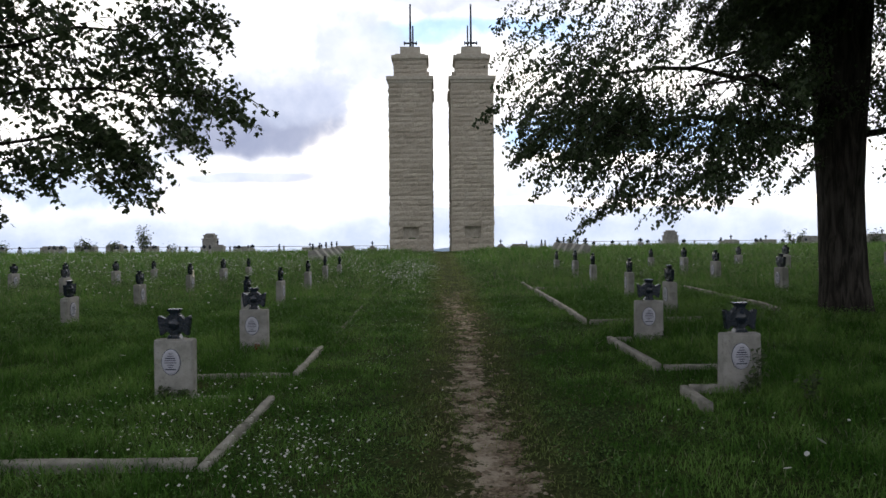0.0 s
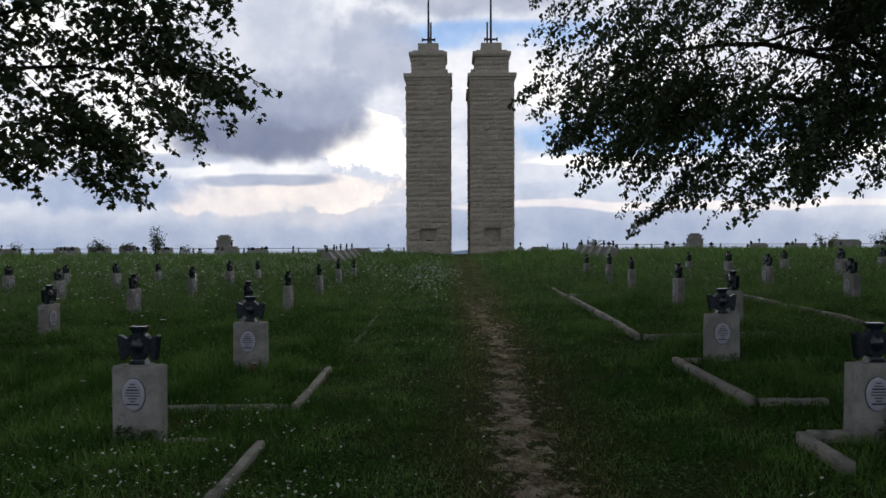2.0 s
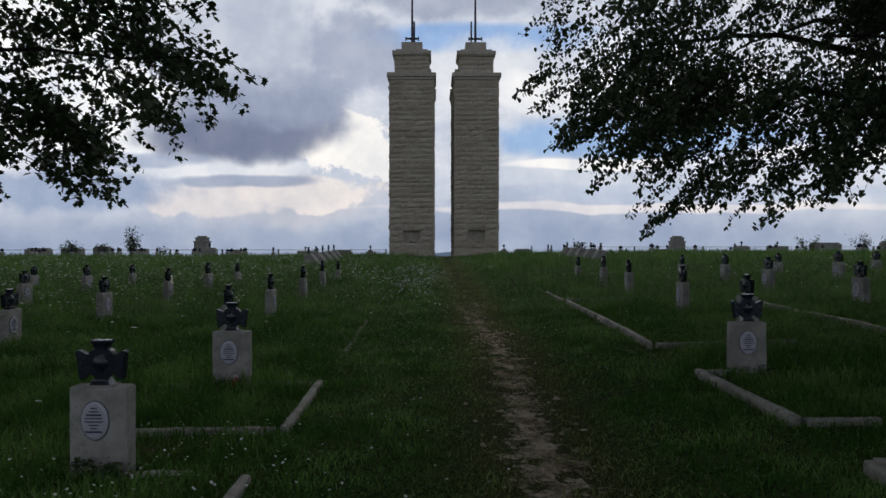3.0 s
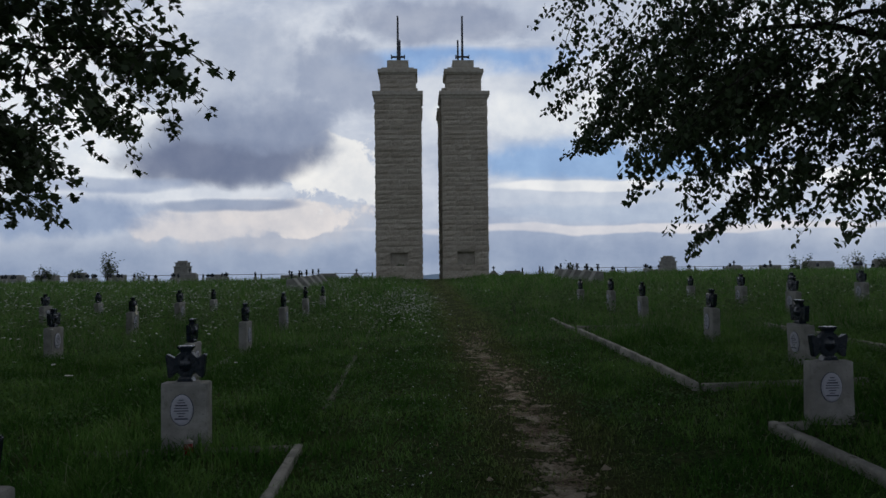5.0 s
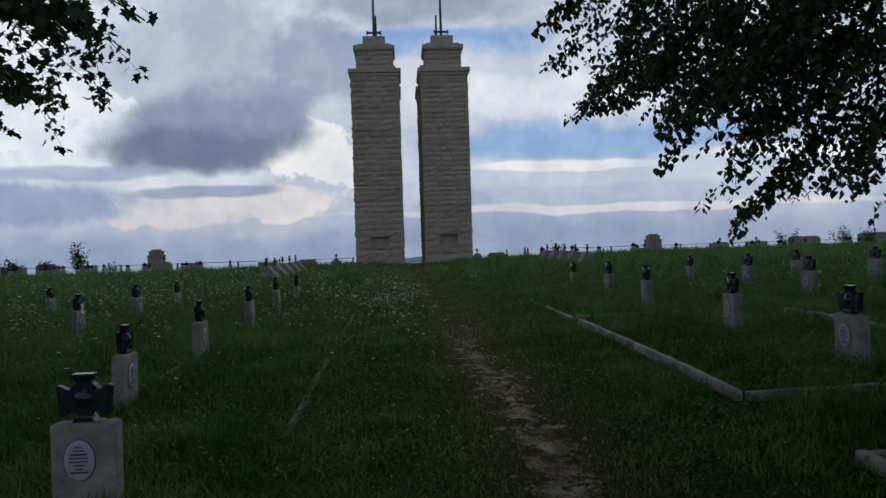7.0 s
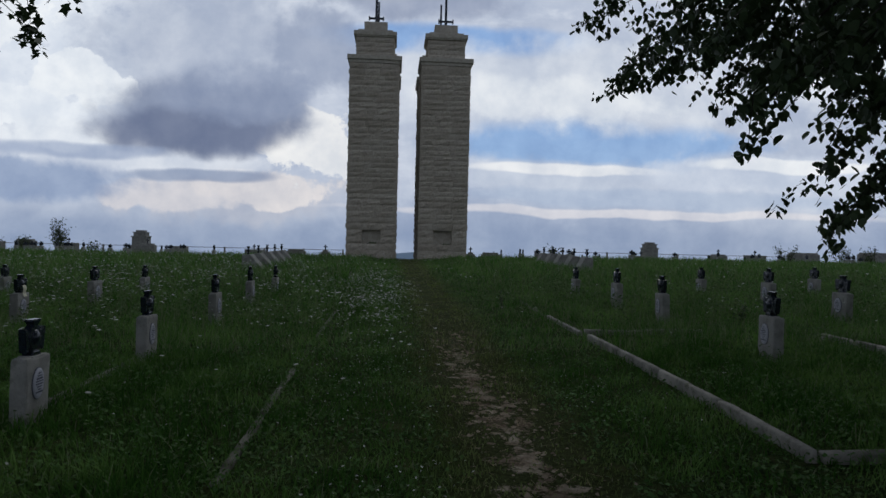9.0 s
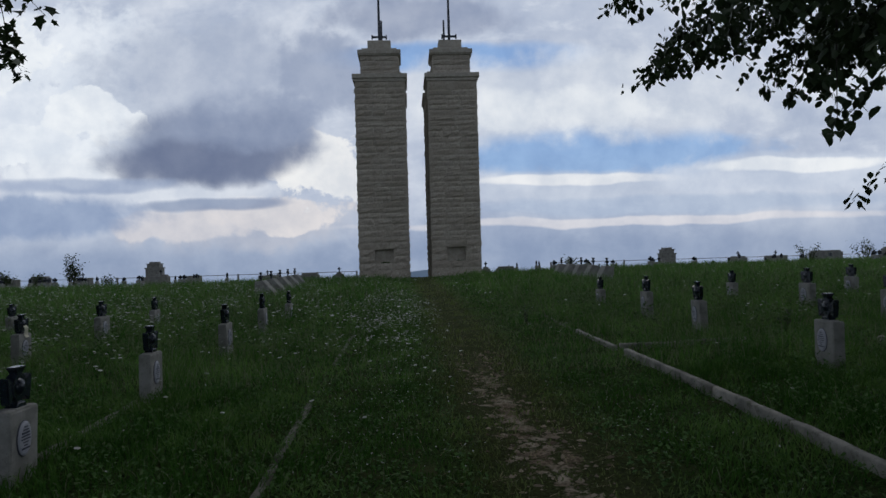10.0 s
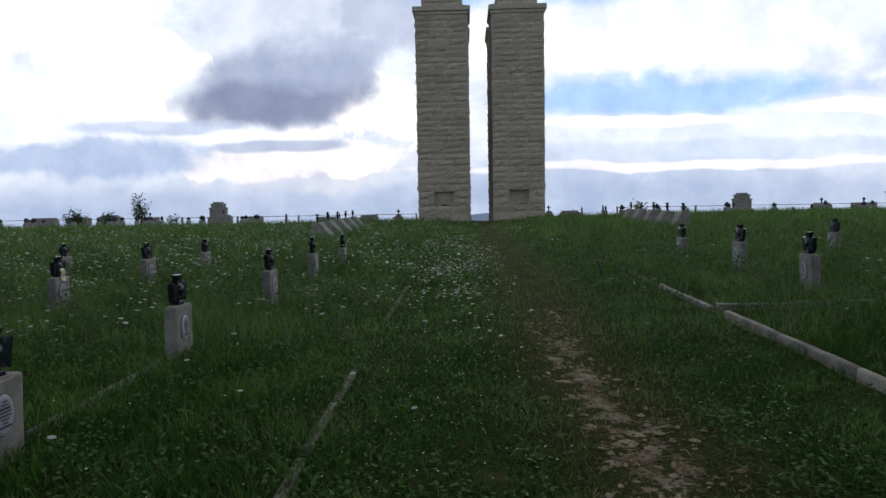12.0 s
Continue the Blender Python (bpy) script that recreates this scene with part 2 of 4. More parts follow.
STONE = material("cast_stone", concrete_look((0.19, 0.184, 0.168), (0.30, 0.292, 0.27), 0.45), 0.95, bump=0.005, spec=0.15)
KERB = material("kerb_concrete", concrete_look((0.16, 0.155, 0.135), (0.30, 0.285, 0.25), 0.9), 0.95, bump=0.008, spec=0.12)
# kerb concrete with a deeper base tone and slightly more moss
DARKER_KERB = material("darker_kerb_concrete", concrete_look((0.085, 0.085, 0.065), (0.20, 0.195, 0.165), 1.0), 0.97, bump=0.010, spec=0.08)
ASHLAR = material("rock_faced_ashlar", tower_look, 0.9, bump=0.05)
DRESSED = material("dressed_stone", concrete_look((0.33, 0.295, 0.24), (0.43, 0.39, 0.325), 0.2), 0.88, bump=0.01)
IRON = material("painted_cast_iron", iron_look, 0.24, bump=0.002, spec=0.5)
ENAMEL = material("white_enamel", plain_look((0.38, 0.38, 0.42), (0.28, 0.28, 0.32), 40.0), 0.45)
INK = material("dark_lettering", plain_look((0.04, 0.045, 0.07)), 0.5)
BARK = material("bark", bark_look, 0.95, bump=0.03, spec=0.05)
LIME_LEAF = material("lime_leaf", leaf_look((0.026, 0.044, 0.018), (0.052, 0.080, 0.030)), 0.55, through_light=0.14, spec=0.3)
MAPLE_LEAF = material("maple_leaf", leaf_look((0.028, 0.046, 0.019), (0.056, 0.084, 0.032)), 0.55, through_light=0.16, spec=0.3)
SHRUB_LEAF = material("shrub_leaf", leaf_look((0.03, 0.05, 0.02), (0.07, 0.10, 0.035)), 0.6, through_light=0.2, spec=0.25)
PETAL = material("white_petals", leaf_look((0.30, 0.31, 0.27), (0.50, 0.50, 0.46)), 0.7, through_light=0.2)
STEEL = material("weathered_rail", plain_look((0.16, 0.15, 0.14), (0.26, 0.24, 0.22)), 0.6, 0.3)
PAPER = material("cream_ribbon", plain_look((0.7, 0.66, 0.5)), 0.8)
GLASS_RED = material("red_glass", plain_look((0.16, 0.012, 0.010)), 0.2)
CLOD = material("dry_soil", leaf_look((0.085, 0.064, 0.045), (0.28, 0.23, 0.175)), 1.0, spec=0.05)
STRAW = material("dry_straw", leaf_look((0.16, 0.13, 0.07), (0.32, 0.27, 0.16)), 0.9, spec=0.05)
# the haze of distance is put into the hills' blue colour
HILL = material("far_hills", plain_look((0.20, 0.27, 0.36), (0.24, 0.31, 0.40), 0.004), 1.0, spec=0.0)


# ---- helpers for meshes ----
def part(name, bm, mat, parent=None, label="", smooth=False):
    """Links a bmesh as one mesh object, under a parent if given."""
    me = bpy.data.meshes.new(name)
    bm.to_mesh(me)
    bm.free()
    if smooth:
        me.polygons.foreach_set("use_smooth", [True] * len(me.polygons))
    me.materials.append(mat)
    ob = new(name, me)
    ob.parent = parent
    return tagged(ob, label)


def array_mesh(name, verts, faces_of, mat):
    """A mesh from an (n, k, 3) array of pieces that all have the same faces."""
    n, k, _ = verts.shape
    loops = np.concatenate([(np.arange(n)[:, None] * k + np.array(f)[None, :]) for f in faces_of], axis=1).astype(np.int32)
    sizes = np.tile([len(f) for f in faces_of], n).astype(np.int32)
    me = bpy.data.meshes.new(name)
    me.vertices.add(n * k)
    me.vertices.foreach_set("co", verts.reshape(-1).astype(np.float32))
    me.loops.add(loops.size)
    me.loops.foreach_set("vertex_index", loops.reshape(-1))
    me.polygons.add(len(sizes))
    me.polygons.foreach_set("loop_start", np.concatenate([[0], np.cumsum(sizes)[:-1]]).astype(np.int32))
    me.update(calc_edges=True)
    me.materials.append(mat)
    return me


def box(bm, lo, hi, bevel=0.0, rot=None):
    """Adds a box from corner to corner, its edges bevelled."""
    lo, hi = Vector(lo), Vector(hi)
    r = bmesh.ops.create_cube(bm, size=1.0, matrix=Matrix.Translation((lo + hi) / 2) @ Matrix.Diagonal((*(hi - lo), 1)))
    vs = r["verts"]
    if bevel:
        edges = list({e for v in vs for e in v.link_edges})
        out = bmesh.ops.bevel(bm, geom=edges, offset=bevel, segments=2, affect="EDGES", profile=0.6)
        vs = list(set(vs) & set(bm.verts)) + out["verts"]
    return vs


def tube(bm, points, radii, sides=8):
    """A tapered tube along the points."""
    rings = []
    for i, p in enumerate(points):
        p = Vector(p)
        d = (Vector(points[min(i + 1, len(points) - 1)]) - Vector(points[max(i - 1, 0)])).normalized()
        q = d.to_track_quat("Z", "Y")
        rings.append([bm.verts.new(p + q @ Vector((math.cos(a) * radii[i], math.sin(a) * radii[i], 0)))
                      for a in (2 * math.pi * k / sides for k in range(sides))])
    for a, b in zip(rings, rings[1:]):
        for k in range(sides):
            bm.faces.new((a[k], a[(k + 1) % sides], b[(k + 1) % sides], b[k]))
    bm.faces.new(rings[-1])
    bm.faces.new(rings[0][::-1])


def disc(bm, centre, rx, rz, depth, sides=28):
    """An upright oval slab that faces -y, with its back at the centre's y."""
    cx, cy, cz = centre
    ring = [(cx + rx * math.cos(2 * math.pi * k / sides), cz + rz * math.sin(2 * math.pi * k / sides)) for k in range(sides)]
    back = [bm.verts.new((x, cy, z)) for x, z in ring]
    front = [bm.verts.new((x, cy - depth, z)) for x, z in ring]
    dome = [bm.verts.new((cx + (x - cx) * 0.85, cy - depth * 1.5, cz + (z - cz) * 0.85)) for x, z in ring]
    for a, b in ((back, front), (front, dome)):
        for k in range(sides):
            bm.faces.new((a[k], a[(k + 1) % sides], b[(k + 1) % sides], b[k]))
    bm.faces.new(dome)


# ---- ground ----
PROFILE_Y = [-400, -40, 0, 6, 10, 14, 18, 25, 35, 46, 54, 66, 80, 130, 400, 1500, 3500]
PROFILE_Z = [-3, -0.3, 0.02, 0.073, 0.12, 0.18, 0.205, 0.265, 0.315, 0.295, 0.08, -0.42, -1.38, -6, -18, -60, -110]


def ground_z(x, y):
    """The height of the ground under a place."""
    x = np.clip(x, -14, 14)
    left = np.interp(y, [0, 6, 9, 13, 20, 30, 46, 60], [0.004, 0.006, 0.012, 0.019, 0.018, 0.013, 0.008, 0.0])
    right = np.interp(y, [0, 6, 9, 11, 13, 16, 20, 30, 46, 60], [0.004, 0.008, 0.018, 0.029, 0.025, 0.020, 0.020, 0.015, 0.011, 0.0])
    return np.interp(y, PROFILE_Y, PROFILE_Z) + x * np.where(x > 0, right, left)


def gz(x, y):
    return float(ground_z(x, y))


def build_ground():
    xs = np.unique(np.concatenate([np.linspace(-26, 26, 131), np.linspace(-90, 90, 25), [-3500, -1500, -600, -250, 250, 600, 1500, 3500]]))
    ys = np.unique(np.concatenate([np.linspace(-2, 24, 131), np.linspace(24, 70, 47), np.linspace(70, 130, 13), [-400, -120, -40, -15, -6, 200, 300, 400, 700, 1100, 1500, 2300, 3500]]))
    gx, gy = np.meshgrid(xs, ys)
    z = ground_z(gx, gy)
    near = (np.abs(gx) < 26) & (gy > -3) & (gy < 60)
    z = z + near * 0.012 * (np.sin(gx * 5.1 + 1.7 * np.sin(gy * 2.3)) * np.sin(gy * 4.3 + gx) + np.sin(gx * 11.3 + gy * 7.1) * 0.5)
    z = z - 0.03 * np.exp(-((gx - 0.29) / 0.3) ** 2) * (gy < 19)
    me = bpy.data.meshes.new("ground")
    nx, ny = len(xs), len(ys)
    idx = np.arange(nx * ny).reshape(ny, nx)
    quads = np.stack([idx[:-1, :-1], idx[:-1, 1:], idx[1:, 1:], idx[1:, :-1]], -1).reshape(-1, 4)
    me.from_pydata(np.stack([gx, gy, z], -1).reshape(-1, 3).tolist(), [], quads.tolist())
    me.polygons.foreach_set("use_smooth", [True] * len(me.polygons))
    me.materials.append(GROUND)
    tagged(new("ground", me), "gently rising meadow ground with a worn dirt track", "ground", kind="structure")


build_ground()


def build_hills():
    """Low hills on the far side of the valley."""
    bm = bmesh.new()
    rows = []
    for k in range(121):
        a = radians(-60 + k)
        d = 3300
        top = -92 + 6 * math.sin(k * 0.21) + 4 * math.sin(k * 0.53 + 1) + 26 * math.exp(-((k - 63) / 4.0) ** 2)
        rows.append([bm.verts.new((math.sin(a) * (d + q), math.cos(a) * (d + q), z)) for q, z in ((-500, -130), (0, top), (600, -130))])
    for a, b in zip(rows, rows[1:]):
        for j in range(2):
            bm.faces.new((a[j], b[j], b[j + 1], a[j + 1]))
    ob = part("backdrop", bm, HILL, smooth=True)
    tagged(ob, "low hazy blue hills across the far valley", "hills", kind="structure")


build_hills()


# ---- memorial pylons ----
def rock_block(seed):
    """A block 1 x 1 x 1 with a rough bulging face towards -y."""
    rng = random.Random(seed)
    bm = bmesh.new()
    n, m = 5, 4
    grid = []
    for j in range(m):
        row = []
        for i in range(n):
            edge = i in (0, n - 1) or j in (0, m - 1)
            y = -0.5 - (0.0 if edge else rng.uniform(0.02, 0.20))
            row.append(bm.verts.new((-0.5 + i / (n - 1) + (0 if edge else rng.uniform(-.06, .06)), y, -0.5 + j / (m - 1) + (0 if edge else rng.uniform(-.07, .07)))))
        grid.append(row)
    for j in range(m - 1):
        for i in range(n - 1):
            bm.faces.new((grid[j][i], grid[j][i + 1], grid[j + 1][i + 1], grid[j + 1][i]))
    loop = grid[0] + [r[-1] for r in grid[1:]] + grid[-1][-2::-1] + [r[0] for r in grid[-2:0:-1]]
    back = [bm.verts.new((v.co.x, 0.5, v.co.z)) for v in loop]
    for k in range(len(loop)):
        bm.faces.new((loop[k], back[k], back[(k + 1) % len(loop)], loop[(k + 1) % len(loop)]))
    me = bpy.data.meshes.new("ashlar_block")
    bm.to_mesh(me)
    bm.free()
    me.materials.append(ASHLAR)
    return me


BLOCKS = [rock_block(s) for s in range(10)]


def sword(parent):
    bm = bmesh.new()
    box(bm, (-0.085, -0.03, 14.28), (0.085, 0.03, 17.1), 0.012)
    tip = [v for v in bm.verts if v.co.z > 17.0]
    for v in tip:
        v.co.x *= 0.7
        v.co.z += 0.25
    blade = part("sword_blade", bm, IRON, parent, "tall upright dark iron sword blade")
    bm = bmesh.new()
    box(bm, (-0.42, -0.05, 14.62), (0.42, 0.05, 14.74), 0.012)
    for s in (-1, 1):
        box(bm, (s * 0.42 - 0.04, -0.07, 14.55), (s * 0.42 + 0.04, 0.07, 14.8), 0.012)
    part("crossguard", bm, IRON, blade)
    bm = bmesh.new()
    tube(bm, [(0, 0, 14.24), (0, 0, 14.3), (0, 0, 14.64)], [0.10, 0.08, 0.065], 10)
    part("grip", bm, IRON, blade)


def pylon(cx, y0, front):
    """A square pylon 2.9 m wide of rock-faced courses with stepped dressed caps and a sword."""
    rng = random.Random(int(cx * 10 + y0))
    half, z0 = 1.43, gz(cx, y0) - 0.1
    base = new("memorial_pylon")
    base.location = (cx, y0 + half, 0)
    bm = bmesh.new()
    niche = front
    if niche:
        # the core leaves a niche open towards the path
        box(bm, (-half + 0.06, -half + 0.335, z0), (half - 0.06, half - 0.06, 11.68))
    else:
        box(bm, (-half + 0.06, -half + 0.06, z0), (half - 0.06, half - 0.06, 11.68))
    part("core", bm, ASHLAR, base)
    for name, rows in (("lower_cap", ((1.50, 11.66, 11.84), (1.58, 11.84, 12.10))), ("upper_cap", ((1.20, 13.25, 13.33), (1.25, 13.33, 13.58))),
                       ("top_step", ((1.02, 13.58, 13.72),)), ("crown_block", ((0.68, 13.72, 14.28),))):
        bm = bmesh.new()
        for w, a, b in rows:
            box(bm, (-w, -w, a), (w, w, b), 0.025)
        part(name, bm, DRESSED, base, "smooth dressed stone")
    bm = bmesh.new()
    box(bm, (-1.06, -1.06, 12.1), (1.06, 1.06, 13.28))
    part("upper_core", bm, ASHLAR, base)

    def course(parent, side, wide, lo, hi, cuts, depth=0.34, skip=None):
        turn = Matrix.Rotation(radians(90 * side), 4, "Z")
        for a, b in zip(cuts, cuts[1:]):
            if skip and a > skip[0] - 0.1 and b < skip[1] + 0.1:
                continue
            ob = new("ashlar_block", rng.choice(BLOCKS))
            ob.parent = parent
            push = rng.uniform(-0.015, 0.02)
            ob.matrix_basis = turn @ Matrix.Translation(((a + b) / 2, -wide + depth / 2 - push, (lo + hi) / 2)) @ Matrix.Diagonal(((b - a) - 0.008, depth, (hi - lo) - 0.008, 1))

    z, k = z0, 0
    while z < 11.6:
        h = (0.62 if k == 0 else 0.40) if z < 2.2 else rng.uniform(0.27, 0.38)
        if k == 2:
            h = 0.40
        top = min(z + h, 11.66)
        if 11.66 - top < 0.2:
            top = 11.66
        for side in range(4):
            if side == 2 and not front:
                continue
            shift = rng.uniform(-0.4, 0.4)
            n = rng.choice((2, 3, 3)) if z > 2.2 else 3
            cuts = [-half] + sorted(-half + 2 * half * (i + 1) / n + (shift * 0.5 if n < 3 else rng.uniform(-.2, .2)) for i in range(n - 1)) + [half]
            skip = None
            if front and side == 0 and 1.1 < (z + top) / 2 < 2.05:
                cuts, skip = [-half, -0.54, 0.54, half], (-0.54, 0.54)
            course(base, side, half, z, top, cuts, skip=skip)
        z, k = top, k + 1
    z = 12.1
    while z < 13.1:
        for side in range(4):
            course(base, side, 1.10, z, z + 0.2875, [-1.10, rng.uniform(-.4, .4), 1.10])
        z += 0.2875
    if front:
        bm = bmesh.new()
        box(bm, (-0.54, -half + 0.31, 1.2), (0.54, -half + 0.36, 2.04), 0.01)
        part("niche_panel", bm, DRESSED, base, "recessed smooth niche panel")
    sword(base)
    tagged(base, "tall square pylon of rough grey-beige ashlar topped by an iron sword", "monument", "memorial pylons")


for cx in (-1.89, 2.28):
    pylon(cx, 45.75, True)
    pylon(cx, 50.6, False)


# ---- grave markers ----
def cast_cross(parent, z0):
    """A heavy iron cross with flared arms on a flared foot, facing -y."""
    bm = bmesh.new()

    def arm(turn, rows):
        out = []
        for w, d, t in rows:
            out.append([bm.verts.new(turn @ Vector((sx * w, sy * t, d))) for sx, sy in ((-1, -1), (1, -1), (1, 1), (-1, 1))])
        for a, b in zip(out, out[1:]):
            for k in range(4):
                bm.faces.new((a[k], a[(k + 1) % 4], b[(k + 1) % 4], b[k]))
        bm.faces.new(out[-1])

    # half width, distance from the middle, half depth
    upper = ((0.046, 0.0, 0.026), (0.037, 0.045, 0.026), (0.036, 0.07, 0.026), (0.041, 0.094, 0.027), (0.052, 0.114, 0.031), (0.066, 0.126, 0.035), (0.066, 0.138, 0.035))
    side = ((0.045, 0.0, 0.026), (0.044, 0.035, 0.026), (0.051, 0.062, 0.025), (0.064, 0.088, 0.024), (0.080, 0.110, 0.026), (0.094, 0.130, 0.028), (0.088, 0.146, 0.028))
    mid = Matrix.Translation((0, 0, z0 + 0.145))
    arm(mid, upper)
    for deg in (97, -97):
        arm(mid @ Matrix.Rotation(radians(deg), 4, "Y"), side)
    bmesh.ops.create_cone(bm, cap_ends=True, segments=24, radius1=0.102, radius2=0.094, depth=0.056, matrix=mid @ Matrix.Rotation(radians(90), 4, "X"))
    box(bm, (-0.042, -0.027, z0 + 0.02), (0.042, 0.027, z0 + 0.16), 0.008)
    bmesh.ops.bevel(bm, geom=[e for e in bm.edges if e.is_manifold and e.calc_face_angle(0) > 0.5], offset=0.006, segments=2, affect="EDGES")
    cross = part("cross", bm, IRON, parent, "dark blue-black cast iron cross with flared arms")
    bm = bmesh.new()
    box(bm, (-0.066, -0.042, z0), (0.066, 0.042, z0 + 0.045), 0.008)
    for v in bm.verts:
        if v.co.z > z0 + 0.022:
            v.co.x *= 0.75
    part("foot", bm, IRON, cross)
    bm = bmesh.new()
    bmesh.ops.create_uvsphere(bm, u_segments=16, v_segments=8, radius=0.058, matrix=Matrix.Translation((0, 0, z0 + 0.145)) @ Matrix.Diagonal((1, 1.0, 1.2, 1)))
    part("boss", bm, IRON, cross, smooth=True)


def grave_marker(seed, m, turned):
    """A cast stone block with an oval enamel plaque and an iron cross; it faces -y of its own."""
    rng = random.Random(seed)
    base = new("grave_marker")
    base.matrix_world = m
    bm = bmesh.new()
    box(bm, (-0.181, -0.060, -0.12), (0.181, 0.060, 0.50), 0.022)
    bmesh.ops.subdivide_edges(bm, edges=[e for e in bm.edges if e.calc_length() > 0.12], cuts=2)
    for v in bm.verts:
        v.co += Vector((rng.uniform(-1, 1), rng.uniform(-1, 1), rng.uniform(-1, 1))) * 0.003
    part("block", bm, STONE, base)
    bm = bmesh.new()
    disc(bm, (-0.016, -0.058, 0.295), 0.084, 0.116, 0.012)
    plaque = part("plaque", bm, ENAMEL, base, "oval white enamel plaque")
    bm = bmesh.new()
    disc(bm, (-0.016, -0.056, 0.295), 0.090, 0.122, 0.008)
    part("plaque_rim", bm, INK, plaque, "dark rim")
    bm = bmesh.new()
    for k, w in enumerate((0.018, 0.03, 0.045, 0.052, 0.055, 0.03, 0.02, 0.05)):
        z = 0.295 + 0.078 - k * 0.0205
        h = 0.0035 if k not in (2, 7) else 0.0055
        box(bm, (-0.016 - w, -0.0800, z - h), (-0.016 + w, -0.0745, z + h))
    part("lettering", bm, INK, plaque, "unreadable dark printed lines")
    cast_cross(base, 0.495)
    bm = bmesh.new()
    box(bm, (-0.09, -0.055, 0.488), (0.09, 0.055, 0.506), 0.005)
    part("mortar_bed", bm, STONE, base)
    return tagged(base, "pale stone grave marker, oval plaque, iron cross, " + ("facing the track" if turned else "by a kerb"), "grave marker", "grave markers")


FRONT = [(-2.507, 6.165, 0.045, -2), (-2.455, 8.68, 0.018, 1), (2.68, 6.06, 0.04, 3), (2.69, 8.78, 0.012, 0)]
first = None
for x, y, up, a in FRONT:
    m = pose(x, y, gz(x, y) + up, 0, 0, a)
    if first is None:
        first = grave_marker(1, m, False)
    else:
        copy_thing(first, m)
ROWS = {-1: (11.34, 13.81, 16.75, 19.36, 22.1), 1: (10.99, 13.39, 16.5, 18.75, 21.7)}
COLUMNS = {-1: (-3.30, -6.22, -9.3, -12.2, -15.2), 1: (3.73, 6.76, 9.6, 12.5, 15.4)}
SIDE = [(side, x, y) for side in (-1, 1) for x in COLUMNS[side] for y in ROWS[side] if abs(x) < 0.72 * (y - 0.5) + 0.5]
rng = random.Random(5)
turned_first = None
for side, x, y in SIDE:
    x, y = x + rng.uniform(-.03, .03) * (abs(x) > 5), y + rng.uniform(-.06, .06) * (abs(x) > 5)
    m = pose(x, y, gz(x, y) - (0.0 if y < 21 else 0.12), rng.uniform(-1.5, 1.5), rng.uniform(-1.5, 1.5), -90 * side + rng.uniform(-3, 3))
    if turned_first is None:
        turned_first = grave_marker(2, m, True)
    else:
        copy_thing(turned_first, m)
# rows that stand beyond the crest, of which little more than the crosses shows
for k in range(64):
    side = -1 if k % 2 else 1
    x, y = side * rng.uniform(6.5, 34), rng.uniform(44, 60)
    copy_thing(turned_first, pose(x, y, gz(x, y) - 0.05, 0, 0, rng.choice((0, -90 * side))))


# ---- kerbs ----
def kerb(x0, y0, x1, y1, top, wide, darker, seed):
    """A rounded concrete edging laid in lengths of about a metre."""
    rng = random.Random(seed)
    a, b = Vector((x0, y0)), Vector((x1, y1))
    length = (b - a).length
    n = max(1, round(length / 1.15))
    base = new("kerb")
    base.location = (x0, y0, 0)
    d = (b - a).normalized()
    nrm = Vector((-d.y, d.x))
    for k in range(n):
        p, q = a + d * (length * k / n + 0.006), a + d * (length * (k + 1) / n - 0.006)
        bm = bmesh.new()
        rings = []
        steps = 7
        zp, zq, lean = rng.uniform(-0.006, 0.006), rng.uniform(-0.006, 0.006), rng.uniform(-0.005, 0.005)
        for i in range(steps + 1):
            f = i / steps
            c = p.lerp(q, f)
            z = gz(c.x, c.y) + top + zp + (zq - zp) * f + rng.uniform(-.004, .004)
            worn = rng.uniform(0.0, 0.005)
            ring = []
            for w, h in ((-0.048, -0.15), (-0.047, -0.016), (-0.043, -0.003), (-0.034, 0.003), (0.0, 0.005), (0.034, 0.003), (0.043, -0.003), (0.047, -0.016), (0.048, -0.15)):
                w = w * wide + lean + rng.uniform(-.003, .003)
                ring.append(bm.verts.new((c.x + nrm.x * w - x0, c.y + nrm.y * w - y0, z + h - worn * (h > -0.02))))
            rings.append(ring)
        for r, t in zip(rings, rings[1:]):
            for i in range(len(r) - 1):
                bm.faces.new((r[i], r[i + 1], t[i + 1], t[i]))
        bm.faces.new(rings[0])
        bm.faces.new(rings[-1][::-1])
        bmesh.ops.recalc_face_normals(bm, faces=bm.faces)
        part("kerb_stone", bm, DARKER_KERB if darker else KERB, base, smooth=True)
    tagged(base, ("darker half-buried concrete kerb" if darker else "weathered concrete kerb") + " edging a grave plot in the grass", "kerb", "plot kerbs")


